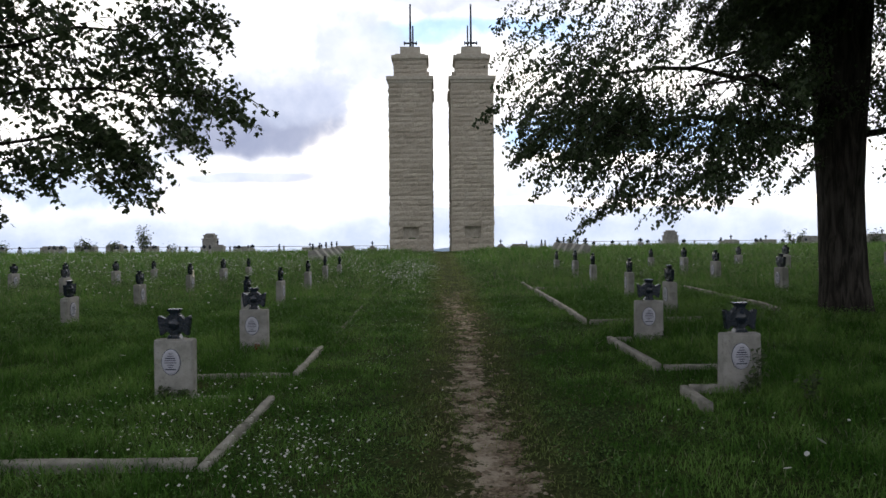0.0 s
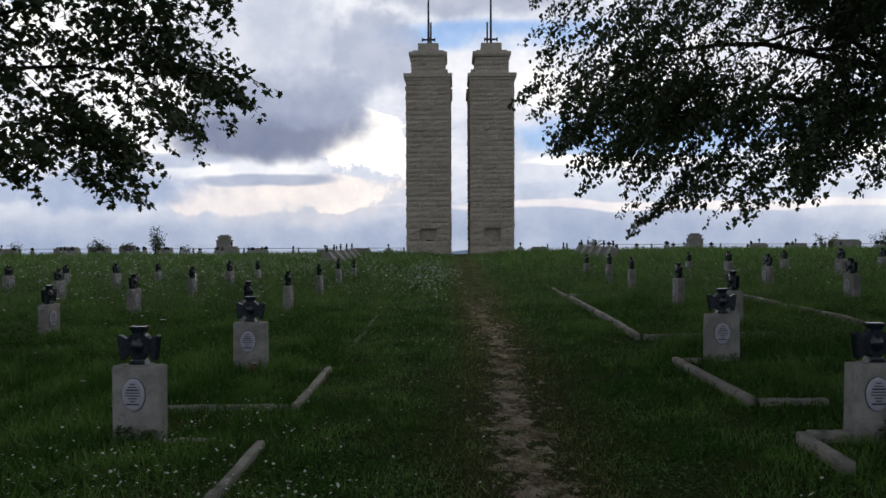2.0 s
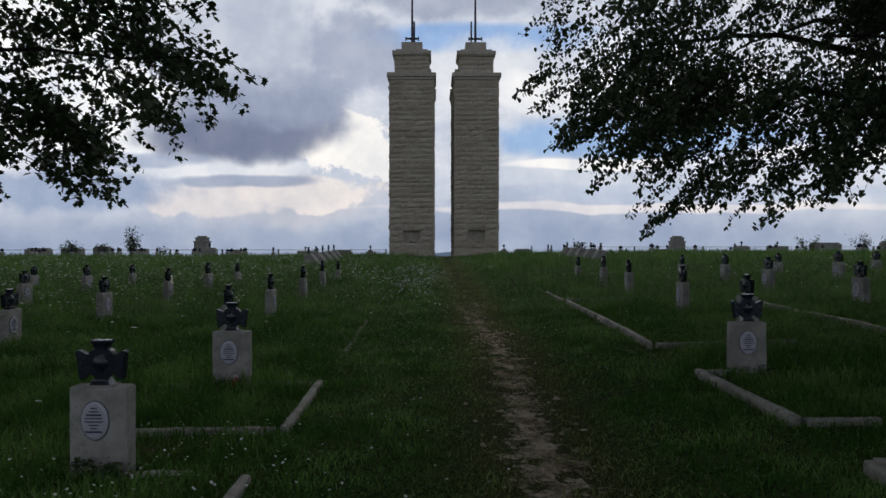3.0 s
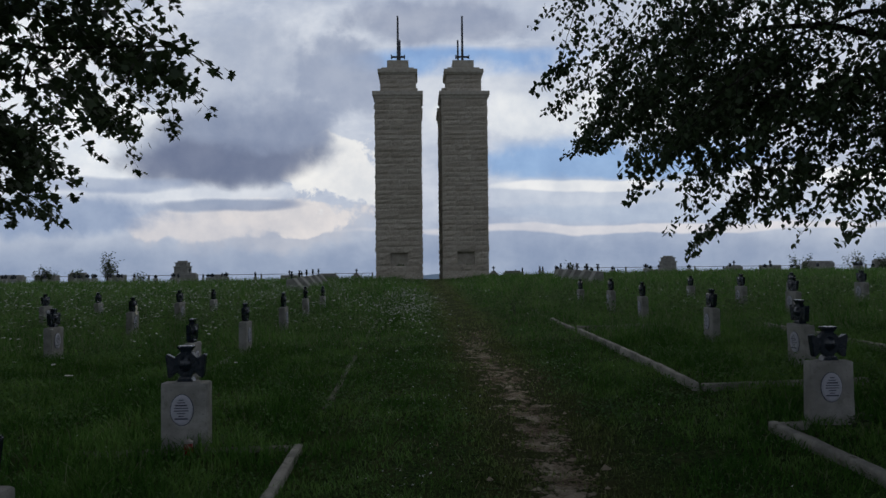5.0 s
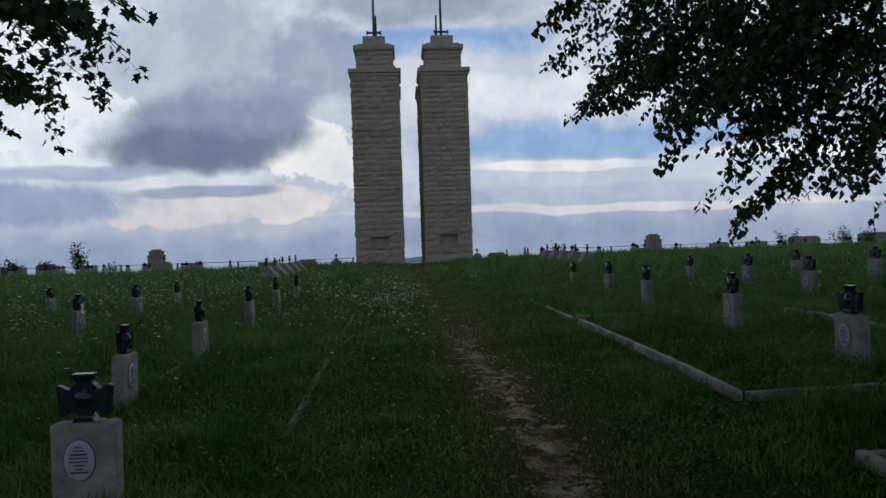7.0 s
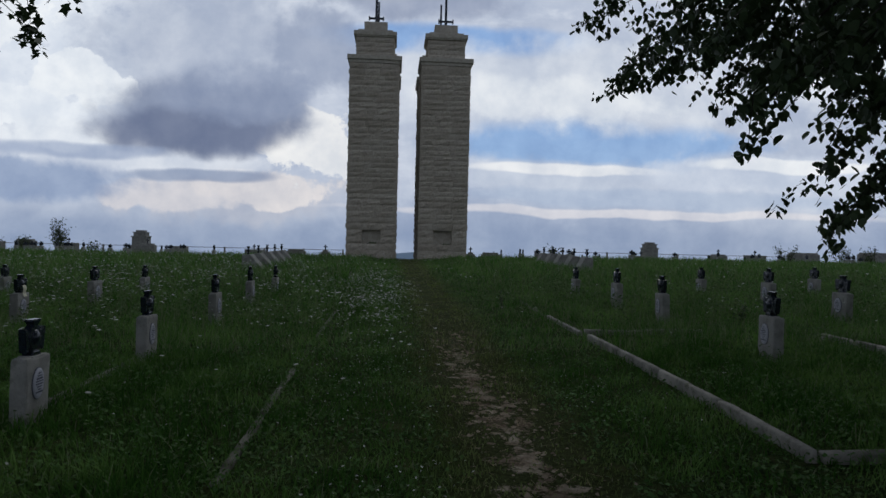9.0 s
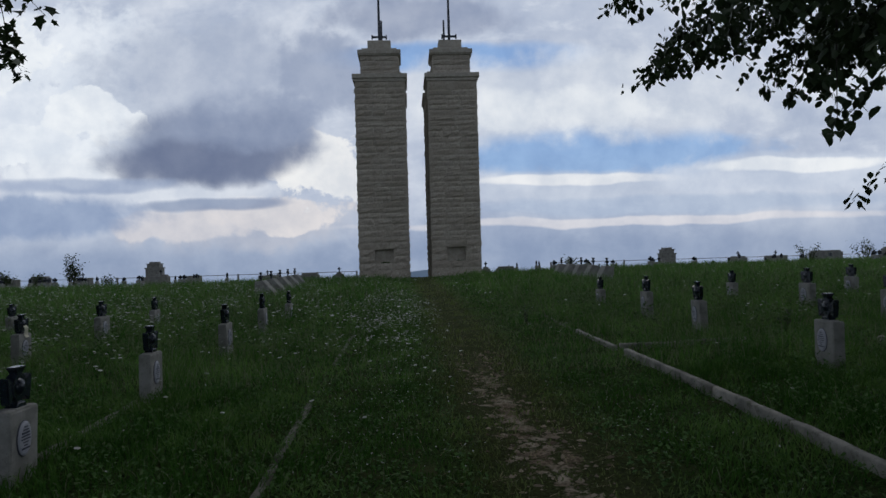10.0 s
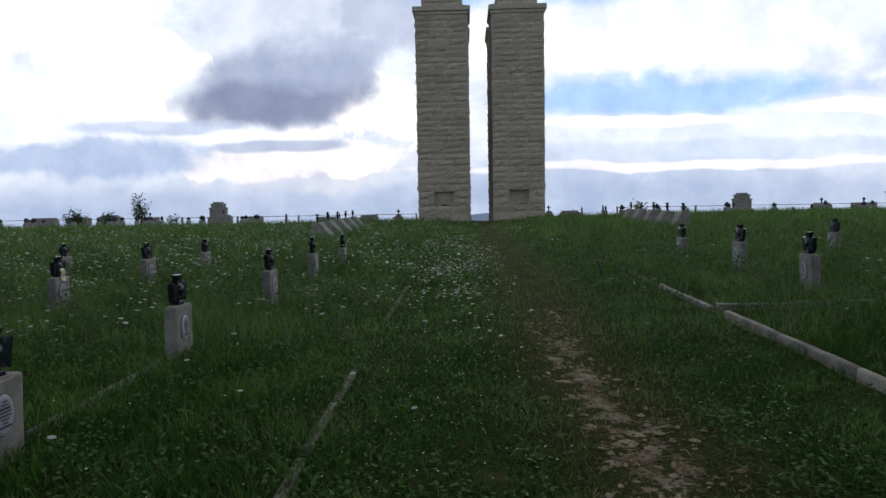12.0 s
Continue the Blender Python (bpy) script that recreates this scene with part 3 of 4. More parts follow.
# from, to, height of the top over the ground, width as a share of 9 cm, darker concrete
KERBS = [(-5.2, 4.24, -1.64, 4.24, 0.072, 1.0, False), (-1.58, 4.19, -1.57, 5.95, 0.050, 0.72, False), (-2.3, 6.12, -1.95, 6.12, 0.012, 1.0, False),
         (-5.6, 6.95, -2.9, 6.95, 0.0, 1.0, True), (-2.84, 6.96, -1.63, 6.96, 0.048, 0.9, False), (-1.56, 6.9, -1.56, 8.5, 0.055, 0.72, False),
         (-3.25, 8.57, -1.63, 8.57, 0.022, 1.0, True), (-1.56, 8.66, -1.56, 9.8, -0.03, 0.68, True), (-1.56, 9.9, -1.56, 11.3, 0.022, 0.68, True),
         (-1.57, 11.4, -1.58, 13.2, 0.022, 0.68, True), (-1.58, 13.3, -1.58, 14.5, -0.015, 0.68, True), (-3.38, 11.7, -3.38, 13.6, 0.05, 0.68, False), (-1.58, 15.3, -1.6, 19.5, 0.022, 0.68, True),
         (2.14, 5.4, 2.15, 6.0, 0.08, 0.8, False), (2.21, 6.03, 2.52, 6.03, 0.075, 0.8, False), (2.22, 6.94, 2.14, 8.62, 0.080, 0.9, False),
         (2.29, 6.98, 2.85, 6.96, 0.055, 0.8, False), (2.21, 8.62, 2.42, 8.62, 0.06, 0.9, False),
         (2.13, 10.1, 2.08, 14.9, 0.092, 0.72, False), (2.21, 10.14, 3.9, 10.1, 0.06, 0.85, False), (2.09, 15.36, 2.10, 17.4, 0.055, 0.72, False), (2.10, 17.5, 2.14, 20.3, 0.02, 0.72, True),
         (2.16, 15.42, 3.9, 15.4, 0.075, 0.85, False), (5.28, 10.5, 5.28, 14.8, 0.09, 0.85, False)]
for k, row in enumerate(KERBS):
    kerb(*row, k)


# ---- low tombs, gate piers, rail and far monuments ----
def wedge_tomb(x, y, side):
    """A low stone with a long sloping face towards the track and a small cross on its top."""
    base = new("wedge_tomb")
    base.location = (x, y, gz(x, y))
    bm = bmesh.new()
    rows = ((-0.16, -0.2), (-0.16, 0.58), (0.12, 0.62), (0.58 - 0.16 * (side > 0), 0.10), (0.58 - 0.16 * (side > 0), -0.2))
    near = [bm.verts.new((-side * u, -0.32, z)) for u, z in rows]
    far = [bm.verts.new((-side * u, 0.32, z)) for u, z in rows]
    for k in range(5):
        bm.faces.new((near[k], near[(k + 1) % 5], far[(k + 1) % 5], far[k]))
    bm.faces.new(near)
    bm.faces.new(far[::-1])
    bmesh.ops.recalc_face_normals(bm, faces=bm.faces)
    bmesh.ops.bevel(bm, geom=list(bm.edges), offset=0.02, segments=1, affect="EDGES")
    part("slab", bm, STONE, base)
    bm = bmesh.new()
    box(bm, (-.03, -.03, 0.56), (.03, .03, 0.90), 0.005)
    box(bm, (-.05, -.10, 0.72), (.05, .10, 0.79), 0.005)
    box(bm, (-.05, -.05, 0.86), (.05, .05, 0.90), 0.005)
    part("cross", bm, IRON, base, "small dark iron cross")
    tagged(base, "sloping grey stone grave with a small dark cross", "tomb", "sloping tombs")


for k in range(5):
    wedge_tomb(-5.85, 31.3 + 1.85 * k, -1)
    wedge_tomb(6.75, 31.3 + 1.85 * k, 1)


def pier(x, y, top):
    """A squat stone pier with a stepped cap."""
    base = new("stone_pier")
    z = gz(x, y)
    base.location = (x, y, z)
    h = top - z
    for name, rows in (("plinth", ((0.74, -0.3, h - 1.35),)), ("shaft", ((0.60, h - 1.35, h - 0.60),)),
                       ("cap", ((0.66, h - 0.60, h - 0.50), (0.50, h - 0.50, h - 0.22), (0.56, h - 0.22, h - 0.15), (0.36, h - 0.15, h)))):
        bm = bmesh.new()
        for w, a, b in rows:
            box(bm, (-w, -w, a), (w, w, b), 0.02)
        part(name, bm, STONE, base)
    tagged(base, "squat grey stone pier with a stepped cap beyond the graves", "pier", "stone piers")


pier(22.8, 66.8, 1.72)
pier(-22.4, 66.8, 1.72)


def block_tomb(x, y, w, h, crossed, capped):
    base = new("block_tomb")
    z = gz(x, y)
    base.location = (x, y, z)
    bm = bmesh.new()
    box(bm, (-w / 2, -0.35, -0.3), (w / 2, 0.35, h), 0.04)
    part("body", bm, STONE, base)
    if capped:
        bm = bmesh.new()
        box(bm, (-w / 2 + 0.12, -0.28, h), (w / 2 - 0.12, 0.28, h + 0.12), 0.03)
        part("cap", bm, STONE, base)
        h += 0.12
    if crossed:
        bm = bmesh.new()
        box(bm, (-.04, -.03, h), (.04, .03, h + 0.38), 0.006)
        box(bm, (-.12, -.03, h + 0.2), (.12, .03, h + 0.28), 0.006)
        part("cross", bm, IRON, base, "small dark iron cross")
    tagged(base, "low grey stone block tomb" + (" with a small iron cross" if crossed else " with a flat top"), "tomb", "block tombs")


rng = random.Random(11)
for x, y, w, h, crossed, capped in (
        (-35, 62, 2.4, 1.25, False, True), (-31, 60, 2.0, 1.3, True, False), (-28.5, 60, 1.6, 1.4, False, True), (-25.8, 61, 1.5, 1.3, True, False),
        (-19.5, 60, 1.4, 1.2, True, True), (-17, 60, 1.2, 1.15, False, False), (-11, 58, 1.5, 0.9, True, False), (-7.6, 56, 1.6, 0.75, False, True), (-5.4, 55, 0.7, 0.7, True, True),
        (5.0, 55, 0.7, 0.7, True, True), (6.6, 56, 1.6, 0.75, False, True), (19.5, 60, 1.3, 1.1, True, False), (25, 58, 1.4, 1.2, True, True), (28, 58, 1.8, 1.35, True, False),
        (32, 58, 2.8, 1.6, False, True), (38, 58, 3.0, 1.8, True, True), (43, 58, 2.4, 1.9, False, False), (-41, 62, 2.6, 1.2, True, False)):
    block_tomb(x, y, w * 0.85, h * (0.62 if x < 0 else 0.68), crossed, capped)


def rail(x0, x1, y, dip):
    """A long level rail on short posts along the far edge."""
    base = new("boundary_rail")
    base.location = (x0, y, 0)
    n = int(abs(x1 - x0) / 3.0)
    for k in range(n + 1):
        x = x0 + (x1 - x0) * k / n
        z = gz(x, y)
        bm = bmesh.new()
        box(bm, (x - x0 - 0.06, -0.06, z - 0.2), (x - x0 + 0.06, 0.06, z + 0.86 + dip), 0.01)
        part("post", bm, STEEL, base)
    bm = bmesh.new()
    tube(bm, [(0, 0, gz(x0, y) + 0.8 + dip), ((x1 - x0) / 2, 0, gz((x0 + x1) / 2, y) + 0.8 + dip), (x1 - x0, 0, gz(x1, y) + 0.8 + dip)], [0.022] * 3, 8)
    part("rail_bar", bm, STEEL, base)
    tagged(base, "weathered metal rail on short posts at the far edge", "railing", "boundary rails")


rail(-48, -4.6, 61, -0.1)
rail(11, 50, 61, 0.15)


# ---- foliage ----
LIME = np.array([(0, 0, 0), (-0.42, -0.22, 0.06), (-0.44, -0.62, 0.10), (0, -1.15, -0.05), (0.44, -0.62, 0.10), (0.42, -0.22, 0.06)])
LIME_F = [(0, 1, 2, 3), (0, 3, 4, 5)]
MAPLE = np.array([(0, 0, 0), (-0.52, -0.08, 0.05), (-0.38, -0.34, 0.03), (-0.72, -0.66, 0.10), (-0.30, -0.74, 0.03), (0, -1.18, -0.05),
                  (0.30, -0.74, 0.03), (0.72, -0.66, 0.10), (0.38, -0.34, 0.03), (0.52, -0.08, 0.05)])
MAPLE_F = [(0, 1, 2), (2, 3, 4), (4, 5, 6), (6, 7, 8), (8, 9, 0), (0, 2, 4, 6, 8)]


def leaves(name, at, size, droop, shape, faces_of, mat, seed):
    """Leaves at the places given, hung with a mean droop (radians below level) and turned at random."""
    r = np.random.default_rng(seed)
    n = len(at)
    yaw, dip, twist = r.uniform(0, 2 * np.pi, n), r.normal(droop, 0.4, n), r.normal(0, 0.5, n)
    s = size * r.uniform(0.65, 1.2, n)
    v = shape[None] * s[:, None, None]
    ct, st = np.cos(twist)[:, None], np.sin(twist)[:, None]
    x, z = v[..., 0] * ct + v[..., 2] * st, -v[..., 0] * st + v[..., 2] * ct
    y = v[..., 1]
    cd, sd = np.cos(dip)[:, None], np.sin(dip)[:, None]
    y, z = y * cd - z * sd * -1, y * sd + z * cd
    cy, sy = np.cos(yaw)[:, None], np.sin(yaw)[:, None]
    x, y = x * cy - y * sy, x * sy + y * cy
    return array_mesh(name, np.stack([x, y, z], -1) + at[:, None, :], faces_of, mat)


def sprays(tips, seed, count, length, spread):
    """Places of leaves strung along twigs that come down and outward to the tips. Returns the places and the twigs."""
    r = np.random.default_rng(seed)
    places, twigs = [], []
    for tip, back in tips:
        d = np.array(back, float)
        d[:2] = d[:2] / (np.linalg.norm(d[:2]) + 1e-6)
        ln = length * r.uniform(0.6, 1.25)
        a = np.array((d[0] * 0.7 + r.normal(0, 0.25), d[1] * 0.7 + r.normal(0, 0.25), 0.85 + r.normal(0, 0.15)))
        t = np.sort(r.uniform(0, 1, int(count * r.uniform(0.7, 1.3))))
        line = np.array(tip)[None] + a[None] * (t * ln)[:, None] - np.array((0, 0, 1.0))[None] * (0.25 * ln * t * t)[:, None]
        places.append(line + r.normal(0, 1, line.shape) * spread * np.array((1, 1, 0.8)) * (0.35 + t)[:, None])
        twigs.append([np.array(tip) + a * (q * ln) - np.array((0, 0, 0.25 * ln * q * q)) for q in (0.05, 0.5, 1.0)])
    return np.concatenate(places), twigs


def limb(bm, a, b, r0, r1, rng, sag=0.3, steps=6, sides=7):
    a, b = Vector(a), Vector(b)
    pts, rad = [], []
    for k in range(steps + 1):
        t = k / steps
        p = a.lerp(b, t) + Vector((0, 0, sag * math.sin(math.pi * t))) + Vector((rng.uniform(-1, 1), rng.uniform(-1, 1), rng.uniform(-1, 1))) * 0.05 * (b - a).length * (0 < k < steps) * 0.5
        pts.append(p)
        rad.append(r0 + (r1 - r0) * t)
    tube(bm, pts, rad, sides)
    return pts


def tree(label, foot, trunk_rows, limbs, tip_rows, mat, shape, faces_of, size, droop, count, seed, spread=0.13, length=0.8, roof=()):
    """A tree: trunk, each limb, twigs, and a crown of many single leaves."""
    rng = random.Random(seed)
    base = new("tree")
    base.location = foot
    inv = Matrix.Translation(-Vector(foot))
    bm = bmesh.new()
    tube(bm, [(x, y, z) for x, y, z, r in trunk_rows], [r for *_, r in trunk_rows], 18)
    for v in bm.verts:
        a = math.atan2(v.co.y - foot[1], v.co.x - foot[0])
        v.co += Vector((math.cos(a), math.sin(a), 0)) * 0.02 * math.sin(a * 7 + v.co.z)
    bm.transform(inv)
    part("trunk", bm, BARK, base, smooth=True)
    for a, b, r0, r1 in limbs:
        bm = bmesh.new()
        pts = limb(bm, a, b, r0, r1, rng)
        for q in range(2, len(pts)):
            for _ in range(2):
                e = pts[q] + Vector((rng.uniform(-.6, .6), rng.uniform(-.6, .6), rng.uniform(-0.5, 0.3)))
                limb(bm, pts[q], e, r1 * 0.7, 0.008, rng, 0.1, 4, 5)
        bm.transform(inv)
        part("limb", bm, BARK, base, smooth=True)
    at, twigs = sprays(tip_rows, seed, count, length, spread)
    bm = bmesh.new()
    for tw in twigs[::2]:
        tube(bm, tw, [0.002, 0.004, 0.007], 3)
    bm.transform(inv)
    tagged(part("branchlet", bm, BARK, base), kind="stuff")
    ob = new("crown", leaves("crown", at - np.array(foot)[None], size, droop, shape, faces_of, mat, seed))
    ob.parent = base
    tagged(ob, kind="stuff")
    # extra large leaves out of view, added to shade the ground below
    at, _ = sprays(roof, seed + 1, 22, 0.9, 0.2)
    ob = new("upper_crown", leaves("upper_crown", at - np.array(foot)[None], size * 2.1, 0.5, shape, faces_of, mat, seed + 2))
    ob.parent = base
    tagged(ob, kind="stuff")
    tagged(base, label, "tree")


def crown_tips(seed, n, lo, hi, low, keep, centre, airy=0.0):
    """Twig tips scattered in a box, above the crown's lower edge and within its reach, thicker where limbs are."""
    r = np.random.default_rng(seed)
    out = []
    while len(out) < n:
        p = r.uniform(lo, hi)
        edge = low(p[0], p[1]) + 0.25 * math.sin(p[0] * 4.1 + p[1] * 2.7) + 0.16 * math.sin(p[0] * 9.7 - p[1] * 6.1)
        if p[2] < edge or not keep(p):
            continue
        clump = noise.noise(Vector(p) * 1.25)
        if clump < -0.01 and p[2] - edge > 0.1:
            continue
        if 2.2 < p[2] < 5.0 and p[1] < 11.8 and 1.7 < p[0] < 4.8 and r.uniform() < airy:
            continue
        back = np.array((centre[0] - p[0], centre[1] - p[1], 0.0))
        out.append((p, back))
    return out


def bough_tips(ends, centre, seed, per, reach):
    """Twig tips strung along boughs that run from their ends back up to the middle of the tree."""
    r = np.random.default_rng(seed)
    out = []
    for e in ends:
        e = np.array(e, float)
        d = np.array(centre, float) - e
        d = d / np.linalg.norm(d)
        for t in r.uniform(0, 1, per) ** 1.3:
            p = e + d * t * reach + r.normal(0, 1, 3) * (0.03 + 0.16 * t) * np.array((1, 1, 0.8)) + np.array((0, 0, 0.1 * t))
            out.append((p, np.array((d[0], d[1], 0.0))))
    return out


def roof_tips(seed, n, lo, hi, centre):
    """An added upper crown above the view, spread wide to shade the ground."""
    r = np.random.default_rng(seed)
    out = []
    while len(out) < n:
        p = r.uniform(lo, hi)
        dx, dy, dz = (p - np.array(centre)) / (np.array(hi) - np.array(lo)) * 2
        if dx * dx + dy * dy + 0.6 * dz * dz > 1 or p[2] < 2.3 + 0.37 * p[1]:
            continue
        out.append((p, np.array((centre[0] - p[0], centre[1] - p[1], 0.0))))
    return out


LIME_ENDS = [(1.87, 9.68, 1.52), (2.69, 8.62, 1.62), (3.32, 8.82, 1.68), (4.99, 10.0, 1.9), (1.0, 10.1, 2.6), (0.54, 7.6, 3.18), (1.26, 11.5, 2.87), (1.75, 11.4, 2.73),
             (2.17, 10.07, 1.7), (2.43, 12.0, 3.28), (1.3, 12.5, 2.97), (2.2, 13.05, 3.4), (1.8, 10.77, 2.44), (1.0, 9.0, 3.3), (0.75, 8.4, 2.75), (3.2, 10.3, 1.8), (3.8, 9.6, 1.75),
             (1.94, 12.5, 2.67), (2.14, 11.3, 2.59), (2.05, 11.8, 2.74), (0.9, 9.4, 2.45), (1.2, 9.2, 2.2), (0.75, 11.4, 3.2), (1.0, 11.5, 2.7), (1.6, 11.3, 2.45), (0.5, 9.8, 3.1), (0.55, 9.2, 3.0), (0.8, 9.8, 2.7), (0.95, 8.8, 2.5), (1.3, 9.0, 2.05), (1.0, 8.8, 2.25), (0.8, 9.2, 2.4), (1.25, 9.4, 2.0), (1.5, 9.6, 1.8)]
MAPLE_ENDS = [(-2.38, 9.7, 3.09), (-4.57, 11.2, 2.0), (-5.04, 11.0, 2.05), (-3.23, 9.46, 3.84), (-2.52, 9.9, 3.3), (-4.07, 10.5, 2.33), (-6.9, 10.6, 1.7), (-6.75, 10.5, 1.72), (-7.2, 10.7, 1.75), (-7.0, 10.3, 1.95), (-3.1, 9.6, 4.4), (-3.4, 10.2, 2.75), (-5.9, 10.4, 2.2), (-4.2, 10.4, 2.35), (-4.4, 10.6, 2.2), (-4.0, 10.2, 2.6), (-6.7, 10.6, 2.0), (-6.5, 10.5, 2.2)]


def lime_low(x, y):
    z = np.interp(x, [0.3, 0.9, 1.4, 1.9, 2.6, 3.4, 5.0, 6.5, 8.5, 11], [3.3, 2.85, 2.5, 1.75, 1.65, 1.72, 2.0, 2.1, 1.9, 2.4])
    return float(z + 0.75 * max(0, y - 10.0) + 0.35 * max(0, 8.6 - y))


def lime_keep(p):
    d = math.hypot((p[0] - 6.6) / 6.2, (p[1] - 10.6) / 4.6)
    return d < 1.0 and p[0] > 0.3 + 0.22 * max(0, p[2] - 3.2) * 0.3 and not (math.hypot(p[0] - 6.2, p[1] - 10.4) < 1.0 and p[2] < 5) and not (p[1] < 10.2 and 3.9 < p[0] < 7.2 and abs(p[0] - 0.6 * p[1]) < 0.5)


LIME_LIMBS = [((6.15, 10.4, 2.9), (2.2, 9.4, 2.9), 0.065, 0.012), ((6.2, 10.3, 3.3), (3.0, 8.0, 3.3), 0.06, 0.012), ((6.2, 10.5, 3.6), (2.4, 12.0, 4.3), 0.065, 0.012),
              ((6.25, 10.4, 3.0), (9.5, 9.0, 2.8), 0.06, 0.012), ((6.2, 10.5, 4.2), (4.5, 13.8, 4.6), 0.055, 0.01), ((6.2, 10.4, 4.6), (1.6, 9.6, 5.2), 0.06, 0.01),
              ((6.2, 10.4, 5.2), (9.0, 12.5, 6.2), 0.06, 0.01), ((6.2, 10.4, 5.6), (4.5, 7.5, 6.5), 0.06, 0.01), ((6.2, 10.4, 6.0), (6.6, 10.8, 9.6), 0.16, 0.03)]
tree("large lime tree with dark trunk and low drooping foliage", (6.2, 10.4, gz(6.2, 10.4)),
     [(6.3, 10.4, -0.1, 0.58), (6.28, 10.4, 0.12, 0.46), (6.26, 10.4, 0.35, 0.39), (6.23, 10.4, 0.8, 0.34), (6.20, 10.4, 1.6, 0.315), (6.18, 10.4, 2.2, 0.315), (6.165, 10.4, 3.0, 0.36), (6.155, 10.4, 4.2, 0.41), (6.145, 10.4, 5.4, 0.45), (6.135, 10.4, 6.8, 0.28)],
     LIME_LIMBS, crown_tips(3, 700, (0.3, 6.0, 1.5), (12.5, 15.2, 6.4), lime_low, lime_keep, (6.2, 10.4), 0.85) + bough_tips(LIME_ENDS, (6.2, 10.4, 4.2), 31, 7, 1.5)
     + crown_tips(6, 60, (1.7, 8.2, 1.6), (3.8, 10.6, 2.9), lime_low, lime_keep, (6.2, 10.4))
     + crown_tips(14, 130, (6.4, 8.6, 1.9), (11.5, 13.0, 5.0), lime_low, lime_keep, (6.2, 10.4))
     + crown_tips(5, 420, (3.6, 6.5, 1.6), (12.5, 14.5, 6.2), lime_low, lime_keep, (6.2, 10.4), 0.85)
     + crown_tips(17, 170, (3.4, 8.4, 2.5), (5.4, 9.6, 5.4), lime_low, lime_keep, (6.2, 10.4))
     + crown_tips(16, 230, (4.4, 9.2, 2.5), (6.1, 11.6, 6.0), lime_low, lime_keep, (6.2, 10.4)),
     LIME_LEAF, LIME, LIME_F, 0.050, 1.05, 74, 21, 0.062, 1.1, roof_tips(4, 2700, (-0.8, 3.0, 4.2), (13.0, 17.0, 11.5), (6.2, 10.2, 7.4)) + roof_tips(15, 2600, (2.0, -1.0, 3.8), (14.0, 12.5, 9.0), (7.6, 6.0, 6.3)))


def maple_low(x, y):
    z = np.interp(x, [-9, -7.0, -6.6, -6.0, -5.2, -4.6, -4.3, -3.9, -3.5, -2.9, -2.3], [2.4, 2.0, 1.9, 2.3, 2.15, 2.1, 2.4, 2.85, 3.0, 3.1, 3.2])
    return float(z + 0.2 * abs(y - 10.6))


def maple_keep(p):
    edge = np.interp(p[2], [1.8, 3.0, 3.2, 3.5, 4.0, 4.8, 6.5], [-4.4, -3.3, -2.8, -3.5, -3.8, -3.4, -4.2])
    return p[0] < edge and math.hypot((p[0] + 9.0) / 7.0, (p[1] - 10.8) / 3.2) < 1


MAPLE_LIMBS = [((-9.6, 11, 2.6), (-4.4, 10.6, 3.0), 0.05, 0.008), ((-9.6, 11, 3.2), (-3.2, 9.9, 3.6), 0.05, 0.008), ((-9.6, 11, 3.8), (-3.8, 10.6, 4.9), 0.05, 0.008),
               ((-9.6, 11, 4.4), (-6.5, 9.2, 5.4), 0.05, 0.008), ((-9.6, 11, 5.0), (-9.3, 11.4, 9.0), 0.14, 0.03), ((-9.6, 11, 3.5), (-12.8, 12.0, 4.6), 0.1, 0.02)]
tree("maple tree reaching long leafy branches over the graves", (-9.7, 11.0, gz(-9.7, 11)),
     [(-9.7, 11, -0.2, 0.45), (-9.7, 11, 0.3, 0.34), (-9.65, 11, 1.5, 0.30), (-9.6, 11, 3.5, 0.28), (-9.6, 11, 5.4, 0.16)],
     MAPLE_LIMBS, crown_tips(7, 470, (-12.5, 8.4, 1.8), (-2.3, 13.6, 6.0), maple_low, maple_keep, (-9.7, 11)) + bough_tips(MAPLE_ENDS, (-9.7, 11.0, 4.0), 32, 8, 1.4)
     + crown_tips(9, 150, (-12.0, 8.2, 2.2), (-6.0, 11.0, 5.0), maple_low, maple_keep, (-9.7, 11)),
     MAPLE_LEAF, MAPLE, MAPLE_F, 0.080, 0.95, 36, 22, 0.10, 0.95, roof_tips(8, 1700, (-16.0, 3.0, 4.2), (-1.0, 17.0, 11.0), (-8.6, 10.2, 7.4)))


def shrub(x, y, h, w, n, seed):
    base = new("shrub")
    z = gz(x, y)
    base.location = (x, y, z)
    rng = random.Random(seed)
    r = np.random.default_rng(seed)
    bm = bmesh.new()
    ends = []
    for k in range(7):
        e = Vector((rng.uniform(-w, w) * 0.6, rng.uniform(-w, w) * 0.5, h * rng.uniform(0.6, 1.0)))
        limb(bm, (0, 0, -0.1), e, 0.03, 0.008, rng, 0.0, 4, 5)
        ends.append(np.array(e))
    part("stems", bm, BARK, base)
    at = np.concatenate([np.linspace(0.35, 1.0, n)[:, None] * e[None] + r.normal(0, 0.16, (n, 3)) for e in ends])
    ob = new("foliage", leaves("foliage", at, 0.13, 0.3, LIME, LIME_F, SHRUB_LEAF, seed))
    ob.parent = base
    tagged(ob, kind="stuff")
    tagged(base, "small straggly green shrub among the far graves", "shrub", "far shrubs")


